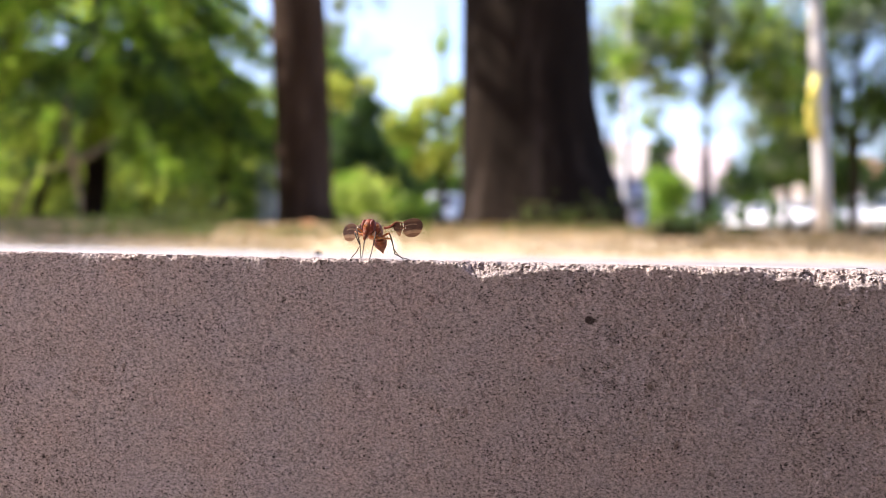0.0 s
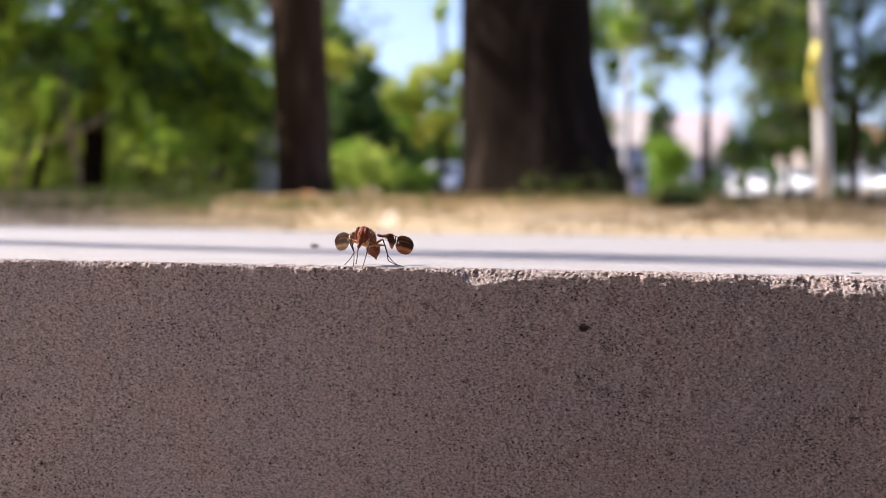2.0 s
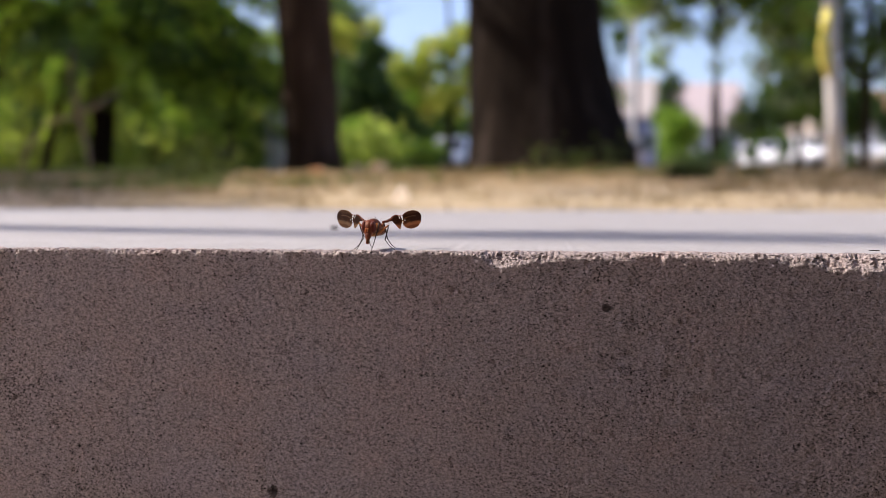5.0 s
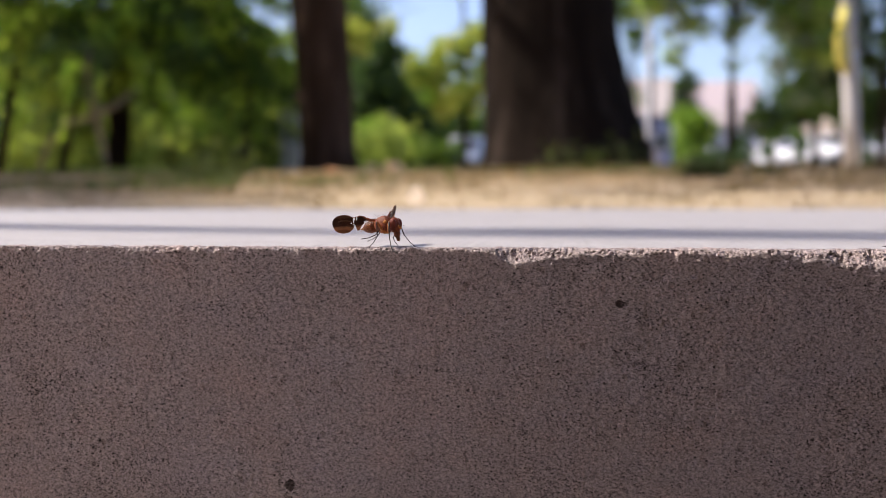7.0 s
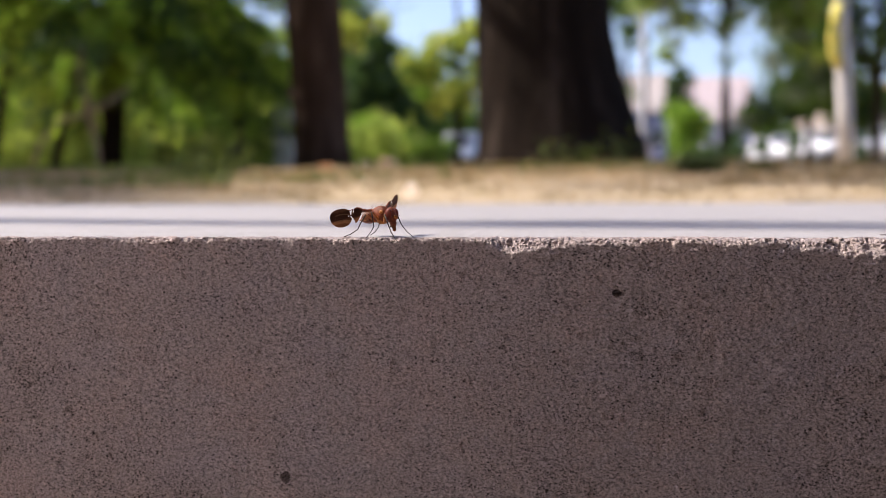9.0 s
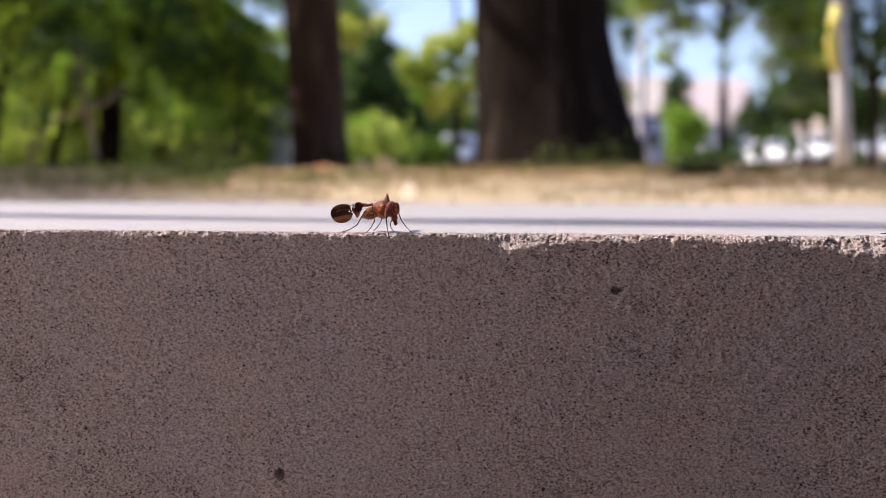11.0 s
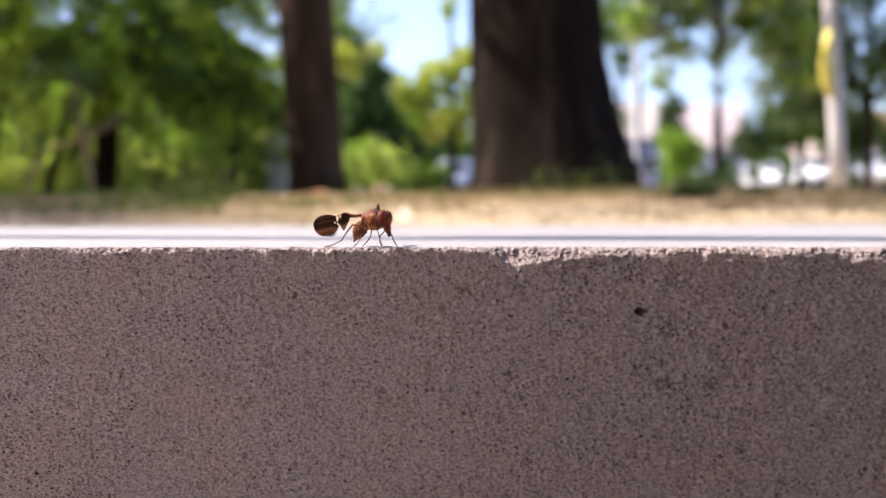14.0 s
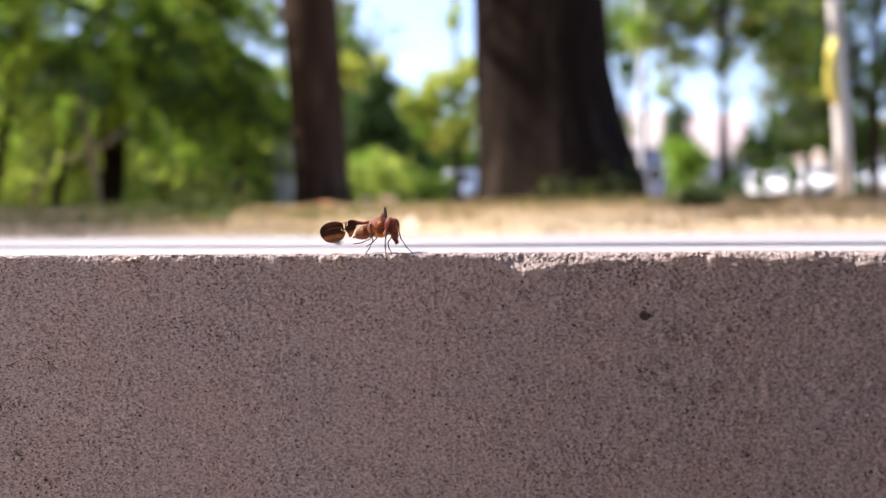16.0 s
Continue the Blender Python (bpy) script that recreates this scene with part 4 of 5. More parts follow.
WHITE_TRIM = noisy("white_trim_paint", [(0.3, (0.74, 0.74, 0.72)), (0.7, (0.82, 0.82, 0.80))], 5, 0.6)
LENS = material("lamp_lens", (0.85, 0.85, 0.85), 0.1)
RED_LENS = material("red_lamp_lens", (0.5, 0.02, 0.02), 0.15)


def house(x, y, w, d, eaves, ridge, wall_c, roof_c, label, gable_front=True):
    h = thing("house", (x, y, base_z(x, y) - 0.1), label, "house")
    wall_m = noisy("house_siding", [(0.3, tuple(c * 0.9 for c in wall_c)), (0.7, wall_c)], 1.5, 0.8, fine=14)
    roof_m = noisy("roof_shingles", [(0.3, tuple(c * 0.8 for c in roof_c)), (0.7, roof_c)], 2.5, 0.9, fine=20)
    bm = bmesh.new()
    box(bm, -w / 2, w / 2, 0, d, 0, eaves)
    if gable_front:
        for yy in (0.001, d - 0.2):
            f = [bm.verts.new(v) for v in ((-w / 2, yy, eaves), (w / 2, yy, eaves), (0, yy, ridge), (-w / 2, yy + 0.2, eaves), (w / 2, yy + 0.2, eaves), (0, yy + 0.2, ridge))]
            for q in ((0, 1, 2), (5, 4, 3), (0, 2, 5, 3), (1, 4, 5, 2)):
                bm.faces.new([f[k] for k in q])
    part("wall", bm, wall_m, h)
    o = 0.4
    for side in (-1, 1):
        bm = bmesh.new()
        if gable_front:
            e = (side * (w / 2 + o), eaves - o * (ridge - eaves) / (w / 2))
            pts = [(0, -o, ridge), (e[0], -o, e[1]), (e[0], d + o, e[1]), (0, d + o, ridge)]
        else:
            ye = -o if side < 0 else d + o
            ze = eaves - o * (ridge - eaves) / (d / 2)
            pts = [(-w / 2 - o, d / 2, ridge), (-w / 2 - o, ye, ze), (w / 2 + o, ye, ze), (w / 2 + o, d / 2, ridge)]
        lo = [bm.verts.new(p) for p in pts]
        hi = [bm.verts.new((p[0], p[1], p[2] + 0.18)) for p in pts]
        bm.faces.new(lo[::-1])
        bm.faces.new(hi)
        for k in range(4):
            bm.faces.new((lo[k], lo[(k + 1) % 4], hi[(k + 1) % 4], hi[k]))
        bmesh.ops.recalc_face_normals(bm, faces=bm.faces)
        part("roof", bm, roof_m, h)
    wins = [(-w * 0.28, eaves * 0.55), (w * 0.28, eaves * 0.55)] + ([(0, eaves + (ridge - eaves) * 0.25)] if gable_front and ridge - eaves > 1.6 else [])
    for wx, wz in wins:
        win = part("window", boxed(wx - 0.5, wx + 0.5, -0.05, 0.05, wz - 0.65, wz + 0.65, 0.02), WHITE_TRIM, h)
        part("pane", boxed(wx - 0.42, wx + 0.42, -0.06, -0.052, wz - 0.57, wz - 0.03), GLASS, win)
        part("pane", boxed(wx - 0.42, wx + 0.42, -0.06, -0.052, wz + 0.03, wz + 0.57), GLASS, win)
    part("door", boxed(-0.45, 0.45, -0.06, 0.04, 0, 2.05, 0.02), roof_m, h)


def build_houses():
    house(6.2, 62, 2.7, 6, 4.2, 6.6, (0.22, 0.24, 0.36), (0.56, 0.48, 0.43), "blue-grey house with a pale tan roof among trees", False)
    house(11.3, 63, 3.9, 7, 3.6, 6.5, (0.50, 0.50, 0.56), (0.62, 0.50, 0.48), "pale house with a pinkish roof among trees", False)
    house(20.4, 63, 5.0, 8, 4.2, 6.0, (0.48, 0.40, 0.34), (0.60, 0.30, 0.18), "low house with an orange-brown roof behind dark trees", False)


def car(x, y, turn, paint, label, length=4.4, width=1.78, height=1.45, van=False):
    """A parked car, nose towards -y."""
    c = thing("car", (x, y, base_z(x, y) + 0.03), label, "car", "cars parked along the street", turn=turn)
    L, W, H = length / 2, width / 2, height
    if van:
        prof = [(-L, 0.35), (-L, 0.75), (-L + 0.25, 0.95), (-L + 0.9, 1.1), (-L + 1.5, H * 0.97), (-L + 1.9, H), (L - 0.15, H), (L, H * 0.9), (L, 0.35)]
    else:
        prof = [(-L, 0.32), (-L, 0.62), (-L + 0.2, 0.75), (-L + 1.15, 0.9), (-L + 1.95, H * 0.97), (-L + 2.3, H), (L - 1.3, H), (L - 0.5, 0.98), (L - 0.05, 0.92), (L, 0.6), (L, 0.32)]
    bm = bmesh.new()
    rows = []
    for s, inset in ((-1, 0.1), (-0.94, 0.0), (0.94, 0.0), (1, 0.1)):
        rows.append([bm.verts.new((s * W * (1 if z < 0.95 else 0.86), yy * (1 - inset * 0.04), z - (inset * 0.5 if z > 0.6 else 0))) for yy, z in prof])
    n = len(prof)
    for a, b in zip(rows, rows[1:]):
        for k in range(n):
            bm.faces.new((a[k], a[(k + 1) % n], b[(k + 1) % n], b[k]))
    bm.faces.new(rows[0])
    bm.faces.new(rows[-1][::-1])
    bmesh.ops.recalc_face_normals(bm, faces=bm.faces)
    bmesh.ops.bevel(bm, geom=[e for e in bm.edges if e.calc_face_angle(0) > 0.25], offset=0.07, segments=3, affect="EDGES", clamp_overlap=True)
    part("body", bm, paint, c, smooth=True)
    # windscreen, rear screen and side glass, set just proud of the body
    def pane(corners, name):
        b = bmesh.new()
        v = [Vector(p) for p in corners]
        nrm = (v[1] - v[0]).cross(v[2] - v[0]).normalized() * 0.012
        lo, hi = [b.verts.new(p) for p in v], [b.verts.new(p + nrm) for p in v]
        b.faces.new(lo[::-1])
        b.faces.new(hi)
        for k in range(4):
            b.faces.new((lo[k], lo[(k + 1) % 4], hi[(k + 1) % 4], hi[k]))
        part(name, b, GLASS, c)
    i = 3
    (y0, z0), (y1, z1) = prof[i], prof[i + 1]
    e0, e1 = 0.12, 0.86
    ya, za, yb, zb = y0 + (y1 - y0) * e0, z0 + (z1 - z0) * e0, y0 + (y1 - y0) * e1, z0 + (z1 - z0) * e1
    pane([(-W * 0.78, ya, za), (W * 0.78, ya, za), (W * 0.74, yb, zb), (-W * 0.74, yb, zb)], "windscreen")
    for s in (-1, 1):
        xx = s * W * 0.90
        q = [(xx, -L + 1.75, 0.95), (xx, L - 1.0 if not van else L - 0.6, 0.95), (xx * 0.97, L - 1.4 if not van else L - 0.7, H - 0.12), (xx * 0.97, -L + 2.25, H - 0.12)]
        pane(q if s > 0 else q[::-1], "side_window")
        for yy in (-L + 0.85, L - 0.85):
            b = bmesh.new()
            bmesh.ops.create_cone(b, cap_ends=True, segments=20, radius1=0.32, radius2=0.32, depth=0.2, matrix=Matrix.Translation((s * (W - 0.09), yy, 0.30)) @ Matrix.Rotation(math.pi / 2, 4, "Y"))
            wheel = part("wheel", b, RUBBER, c)
            b = bmesh.new()
            bmesh.ops.create_cone(b, cap_ends=True, segments=16, radius1=0.2, radius2=0.17, depth=0.03, matrix=Matrix.Translation((s * (W + 0.02), yy, 0.30)) @ Matrix.Rotation(s * math.pi / 2, 4, "Y"))
            part("rim", b, STEEL, wheel)
        part("headlight", boxed(s * W * 0.72 - 0.17, s * W * 0.72 + 0.17, -L - 0.02, -L + 0.1, 0.55, 0.68, 0.02), LENS, c)
        part("tail_light", boxed(s * W * 0.78 - 0.12, s * W * 0.78 + 0.12, L - 0.1, L + 0.02, 0.65, 0.8, 0.02), RED_LENS, c)
        part("wing_mirror", boxed(s * W * 1.08 - 0.09, s * W * 1.08 + 0.09, -L + 1.55, -L + 1.65, 0.93, 1.05, 0.02), paint, c)
    part("bumper", boxed(-W * 0.95, W * 0.95, -L - 0.05, -L + 0.1, 0.3, 0.48, 0.03), RUBBER, c)
    return c


def build_cars():
    white = noisy("white_car_paint", [(0.3, (0.78, 0.78, 0.78)), (0.7, (0.82, 0.82, 0.82))], 3, 0.25)
    silver = noisy("silver_car_paint", [(0.3, (0.5, 0.5, 0.5)), (0.7, (0.56, 0.56, 0.56))], 3, 0.3, metal=0.6)
    red = noisy("dark_red_car_paint", [(0.3, (0.12, 0.012, 0.015)), (0.7, (0.15, 0.016, 0.018))], 3, 0.2)
    car(12.2, 44.0, 14, white, "white car parked along the street")
    car(11.4, 48.4, 14, white, "white car parked along the street")
    car(10.5, 52.8, 14, silver, "silver car parked along the street")
    car(9.7, 57.2, 14, white, "white car parked along the street")
    car(13.5, 42.6, 10, red, "dark red car parked along the street")
    car(13.65, 38.0, 14, silver, "silver car parked along the street")
    car(17.3, 44.0, 14, white, "white car parked along the street")
    car(-4.65, 52.0, -8, silver, "silver-white van parked behind a yellow-green tree", 4.9, 1.95, 1.95, True)


build_trees()
build_shrubs()
build_far_wood()
build_grass()
build_fallen_leaves()
build_debris()
build_pole()
build_houses()
build_cars()


# ---- the fly (built in units of a little over a millimetre) ----
MM = 0.00119


def shell(name, colour, rough=0.35, glow=0.0):
    m = noisy(name, [(0.3, tuple(c * 0.32 for c in colour)), (0.7, tuple(c * 1.2 for c in colour))], 900, rough, fine=3500, bump=0.00012, gloss=0.2)
    b = m.node_tree.nodes["Principled BSDF"]
    b.inputs["Subsurface Weight"].default_value = glow
    b.inputs["Subsurface Radius"].default_value = (0.0009, 0.0003, 0.0001)
    b.inputs["Subsurface Scale"].default_value = 1.0
    return m


def wing_membrane(name, dark, amber, glow):
    """Wing skin: dark brown along the veins and edges, amber in the cells behind the middle vein; light shines through."""
    m = material(name, dark, 0.5)
    nt = m.node_tree
    b = nt.nodes["Principled BSDF"]
    b.inputs["Specular IOR Level"].default_value = 0.25
    co = nt.nodes.new("ShaderNodeTexCoord").outputs["Object"]
    sep = nt.nodes.new("ShaderNodeSeparateXYZ")
    link(m, co, sep.inputs[0])
    mr = node(m, "ShaderNodeMapRange")
    mr.inputs["From Min"].default_value, mr.inputs["From Max"].default_value = -1.45 * MM, 1.05 * MM
    link(m, sep.outputs["Y"], mr.inputs["Value"])
    half = tuple((a + d) / 2 for a, d in zip(amber, dark))
    c = ramp(m, mr.outputs[0], [(0.01, dark), (0.05, half), (0.10, amber), (0.29, amber), (0.38, half), (0.46, dark), (0.80, dark), (0.90, half)])
    n = node(m, "ShaderNodeTexNoise", Scale=900.0, Detail=3)
    link(m, co, n.inputs["Vector"])
    c = mixed(m, "MULTIPLY", 0.6, c, ramp(m, n.outputs["Fac"], [(0.3, (0.45, 0.45, 0.45)), (0.7, (1, 1, 1))]))
    link(m, c, b.inputs["Base Color"])
    t = nt.nodes.new("ShaderNodeBsdfTranslucent")
    link(m, mixed(m, "MULTIPLY", 1.0, c, (1.75, 1.35, 0.95)), t.inputs[0])
    mix = nt.nodes.new("ShaderNodeMixShader")
    mix.inputs[0].default_value = glow
    link(m, b.outputs[0], mix.inputs[1])
    link(m, t.outputs[0], mix.inputs[2])
    link(m, mix.outputs[0], nt.nodes["Material Output"].inputs[0])
    return m


CUTICLE = shell("red_brown_cuticle", (0.225, 0.057, 0.023), 0.5, 0.15)
CUTICLE_DARK = shell("dark_brown_cuticle", (0.20, 0.062, 0.018), 0.45, 0.25)
CUTICLE_AMBER = shell("amber_cuticle", (0.50, 0.19, 0.045), 0.42, 0.3)
EYE = shell("dark_red_eye", (0.17, 0.030, 0.015), 0.4)
LEG_AMBER = shell("amber_leg", (0.40, 0.16, 0.055), 0.4, 0.2)
LEG_DARK = shell("dark_leg", (0.050, 0.031, 0.023), 0.45)
WING_DARK = wing_membrane("brown_wing_membrane", (0.070, 0.028, 0.015), (0.20, 0.112, 0.062), 0.55)
WING_AMBER = wing_membrane("amber_wing_streak", (0.17, 0.10, 0.06), (0.31, 0.20, 0.12), 0.55)
WING_CLEAR = material("clear_wing_membrane", (0.95, 0.93, 0.9), 0.15)
WING_CLEAR.node_tree.nodes["Principled BSDF"].inputs["Transmission Weight"].default_value = 0.9
WING_CLEAR.node_tree.nodes["Principled BSDF"].inputs["IOR"].default_value = 1.05


def blob(rings, sides=20):
    """A body of elliptic rings (x, z, half width, half height), in millimetres."""
    bm = bmesh.new()
    loops = []
    for x, z, w, h in rings:
        loops.append([bm.verts.new((x * MM, w * MM * math.cos(2 * math.pi * k / sides), (z + h * math.sin(2 * math.pi * k / sides)) * MM)) for k in range(sides)])
    for a, b in zip(loops, loops[1:]):
        for k in range(sides):
            bm.faces.new((a[k], a[(k + 1) % sides], b[(k + 1) % sides], b[k]))
    bm.faces.new(loops[0][::-1])
    bm.faces.new(loops[-1])
    bmesh.ops.recalc_face_normals(bm, faces=bm.faces)
    return bm


def ball(x, y, z, rx, ry, rz, turn=0, seg=20):
    bm = bmesh.new()
    bmesh.ops.create_uvsphere(bm, u_segments=seg, v_segments=seg // 2 + 2, radius=MM, matrix=Matrix.Translation((x * MM, y * MM, z * MM)) @ Matrix.Rotation(radians(turn), 4, "Y") @ Matrix.Diagonal((rx, ry, rz, 1)))
    return bm


def mm_tube(bm, points, radii, sides=8):
    return tube(bm, [[c * MM for c in p] for p in points], [r * MM for r in radii], sides)


def wing_mesh():
    """A picture wing: span along x, leading edge towards +y. A thin arm, a dark pointed lobe, clear slits and notch, and a dark disc with amber arcs."""
    nu, nv = 150, 60
    length = 6.05

    def bend(u, *stops):
        for (a, x), (b, y) in zip(stops, stops[1:]):
            if u <= b:
                k = (u - a) / (b - a)
                return x + (y - x) * k * k * (3 - 2 * k)
        return stops[-1][1]

    def edge(u):
        lead = bend(u, (0, 0.15), (0.06, 0.18), (0.18, 0.48), (0.29, 0.82), (0.35, 0.90), (0.43, 0.78), (0.50, 0.74), (0.58, 0.3), (1, 0.0))
        trail = bend(u, (0, 0.13), (0.08, 0.42), (0.20, 0.50), (0.26, 0.30), (0.42, 1.28), (0.44, 1.30), (0.50, 0.48), (0.58, 0.2), (1, 0.0))
        if u > 0.484:
            round_ = max(0.0, 1 - abs((u - 0.742) / 0.258) ** 2.3) ** 0.5
            lead, trail = max(lead, 1.16 * round_), max(trail, 1.55 * round_)
        return lead * 0.95, trail * 0.95
    bm = bmesh.new()
    grid = []
    for i in range(nu + 1):
        u = i / nu
        lead, trail = edge(u)
        grid.append([bm.verts.new(((u * length) * MM, (-trail + (lead + trail) * j / nv) * MM, (0.10 * math.sin(u * 3.1) + 0.003 * math.sin(j * 1.1)) * MM)) for j in range(nv + 1)])
    for i in range(nu):
        u = (i + 0.5) / nu
        lead, trail = edge(u)
        for j in range(nv):
            v = (j + 0.5) / nv
            y = -trail + (lead + trail) * v
            f = bm.faces.new((grid[i][j], grid[i + 1][j], grid[i + 1][j + 1], grid[i][j + 1]))
            p, q = (u - 0.742) / 0.258, y / 1.4
            kind = 0
            if p > -0.95 and (abs(q + 0.50 + 0.22 * p * p - 0.08 * p) < 0.17 or abs(q - 0.22 + 0.30 * p * p) < 0.05 and -0.75 < p < 0.45 or q < -0.92):
                kind = 1
            if 0.30 < u < 0.44 and -0.75 < y + 3.2 * (u - 0.30) < -0.35:
                kind = 1
            # clear skin round the arm, two slits from the leading edge, the notch and two spots
            if u < 0.27 and y < -0.08 + 0.12 * min(1, u / 0.2) - 1.6 * max(0, u - 0.24):
                kind = 2
            if y > -0.05 and abs(u - 0.487 - 0.030 * (0.75 - y)) < 0.010 + 0.034 * y:
                kind = 2
            if y > 0.15 and abs(u - 0.422 - 0.035 * (0.75 - y)) < 0.004 + 0.020 * (y - 0.1):
                kind = 2
            if y < -0.42 and abs(u - 0.497 - 0.02 * y) < 0.030 * (-0.30 - y) + 0.008:
                kind = 2
            if ((u - 0.508) / 0.017) ** 2 + ((y + 0.30) / 0.11) ** 2 < 1 or ((u - 0.565) / 0.015) ** 2 + ((y + 0.12) / 0.09) ** 2 < 1:
                kind = 2
            f.material_index = kind
    bmesh.ops.remove_doubles(bm, verts=bm.verts, dist=0.000002)
    return bm


def frame_of(span, lead, at):
    """The pose of a wing from its hinge, the way its span points and the way its leading edge faces."""
    x = Vector(span).normalized()
    y = (Vector(lead) - x * Vector(lead).dot(x)).normalized()
    z = x.cross(y)
    m = Matrix((x, y, z)).transposed().to_4x4()
    m.translation = Vector(at) * MM
    return m


LEGS = {"front": ((1.05, 0.45, 2.15), (2.3, 1.3, 3.1), (3.3, 1.1, 1.0), (4.9, 1.0, -0.6)),
        "middle": ((0.25, 0.55, 2.0), (0.4, 2.4, 3.2), (0.6, 2.4, 1.1), (1.1, 4.2, 0.0)),
        "hind": ((-0.55, 0.55, 2.1), (-1.8, 1.5, 2.9), (-3.0, 1.9, 0.9), (-5.0, 2.3, 0.0))}


def build_fly():
    f = thing("fly", (-0.012, 0.004, 0), "reddish-brown picture-winged fly with dark banded wings on a wall edge", "fly")
    thorax = part("thorax", blob([(-1.55, 3.0, 0.25, 0.3), (-1.4, 3.05, 0.7, 0.75), (-1.0, 3.1, 1.05, 1.12), (-0.4, 3.12, 1.22, 1.3), (0.2, 3.12, 1.25, 1.33), (0.8, 3.1, 1.1, 1.2), (1.25, 3.05, 0.75, 0.85), (1.45, 3.0, 0.35, 0.4)]), CUTICLE, f, smooth=True)
    part("scutellum", ball(-1.45, 0, 3.65, 0.5, 0.55, 0.28, 12), CUTICLE_AMBER, thorax, "amber scutellum", True)
    for s in (-1, 1):
        part("side_stripe", ball(0.25, s * 1.14, 2.85, 0.10, 0.10, 0.52, -28), CUTICLE_AMBER, thorax, "pale amber stripe", True)
        part("shoulder", ball(0.75, s * 0.95, 3.55, 0.35, 0.25, 0.28), CUTICLE_AMBER, thorax, "", True)
    rnd = random.Random(5)
    for k in range(26):
        bm = bmesh.new()
        a, x = rnd.uniform(-1.1, 1.1), rnd.uniform(-1.6, 1.0)
        r = 1.28 if x > -1.2 else 0.8
        y, z = r * math.sin(a), 3.1 + r * math.cos(a)
        mm_tube(bm, [(x, y, z), (x - 0.25, y * 1.12, z + 0.22), (x - 0.5, y * 1.18, z + 0.32)], [0.014, 0.010, 0.004], 5)
        part("bristle", bm, LEG_DARK, thorax)
    flank = part("flank", ball(0.15, 0, 2.35, 1.0, 0.85, 0.6), CUTICLE_AMBER, f, "amber underside", True)
    # head with eyes, face, antennae and mouthparts
    head = part("head", blob([(1.35, 3.0, 0.25, 0.3), (1.5, 3.02, 0.85, 0.85), (1.75, 3.0, 1.0, 0.98), (2.05, 2.92, 0.92, 0.95), (2.35, 2.78, 0.62, 0.8), (2.52, 2.65, 0.3, 0.5)]), CUTICLE, f, smooth=True)
    for s in (-1, 1):
        part("eye", ball(1.88, s * 0.70, 3.06, 0.58, 0.46, 0.76, 12), EYE, head, "dark red compound eye", True)
        bm = bmesh.new()
        mm_tube(bm, [(2.45, s * 0.16, 2.95), (2.65, s * 0.18, 2.85), (2.78, s * 0.19, 2.55)], [0.08, 0.12, 0.07], 8)
        part("antenna", bm, CUTICLE_AMBER, head, "", True)
        bm = bmesh.new()
        mm_tube(bm, [(2.68, s * 0.2, 2.8), (2.95, s * 0.3, 2.95), (3.2, s * 0.4, 3.0)], [0.025, 0.015, 0.005], 5)
        part("arista", bm, LEG_DARK, head)
    part("face", blob([(1.85, 2.2, 0.3, 0.3), (2.1, 2.05, 0.5, 0.45), (2.4, 2.0, 0.42, 0.45), (2.6, 2.0, 0.2, 0.25)]), CUTICLE, head, "", True)
    bm = bmesh.new()
    mm_tube(bm, [(2.1, 0, 2.05), (2.22, 0, 1.7), (2.34, 0, 1.42), (2.40, 0, 1.24), (2.46, 0, 1.08)], [0.46, 0.36, 0.25, 0.27, 0.16], 12)
    part("proboscis", bm, CUTICLE_DARK, head, "dark fleshy proboscis", True)
    for ob in (thorax, *thorax.children):
        ob.data.transform(Matrix.Translation((0, 0, 0.12 * MM)) @ Matrix.Diagonal((1, 0.86, 0.94, 1)))
    grow = Matrix.Translation((1.5 * MM, 0, 2.7 * MM)) @ Matrix.Diagonal((1.10, 0.88, 1.14, 1)) @ Matrix.Translation((-1.5 * MM, 0, -2.7 * MM))
    for ob in (head, *head.children):
        ob.data.transform(grow)
    # abdomen, hinged at its front
    abdomen = part("abdomen", blob([(0.15, 0, 0.3, 0.3), (-0.1, 0, 0.7, 0.68), (-0.6, -0.05, 1.0, 0.9), (-1.3, -0.08, 1.12, 0.95), (-2.0, -0.1, 0.98, 0.8), (-2.6, -0.12, 0.7, 0.56), (-3.0, -0.14, 0.4, 0.32), (-3.4, -0.16, 0.2, 0.16), (-3.75, -0.17, 0.06, 0.06)]), CUTICLE_DARK, f, "tapered dark brown abdomen", True)
    for x, w, h in ((-0.6, 1.0, 0.9), (-1.3, 1.12, 0.95), (-2.0, 0.98, 0.8)):
        part("segment_band", blob([(x + 0.13, -0.06, w * 0.99, h * 0.99), (x + 0.08, -0.06, w + 0.03, h + 0.03), (x - 0.08, -0.07, w + 0.03, h + 0.03), (x - 0.13, -0.07, w * 0.97, h * 0.97)]), CUTICLE, abdomen, "reddish-brown band", True)
    for ob in (abdomen, *abdomen.children):
        ob.data.transform(Matrix.Diagonal((0.80, 0.88, 0.88, 1)))
    for k in range(24):
        bm = bmesh.new()
        a, x = rnd.uniform(-2.2, 2.2), rnd.uniform(-2.2, -0.3)
        y, z = 0.90 * math.sin(a), 0.78 * math.cos(a)
        mm_tube(bm, [(x, y, z), (x - 0.2, y * 1.2, z * 1.2), (x - 0.42, y * 1.28, z * 1.26)], [0.016, 0.012, 0.005], 5)
        part("bristle", bm, CUTICLE_AMBER, abdomen, "fine pale hair")
    legs = {}
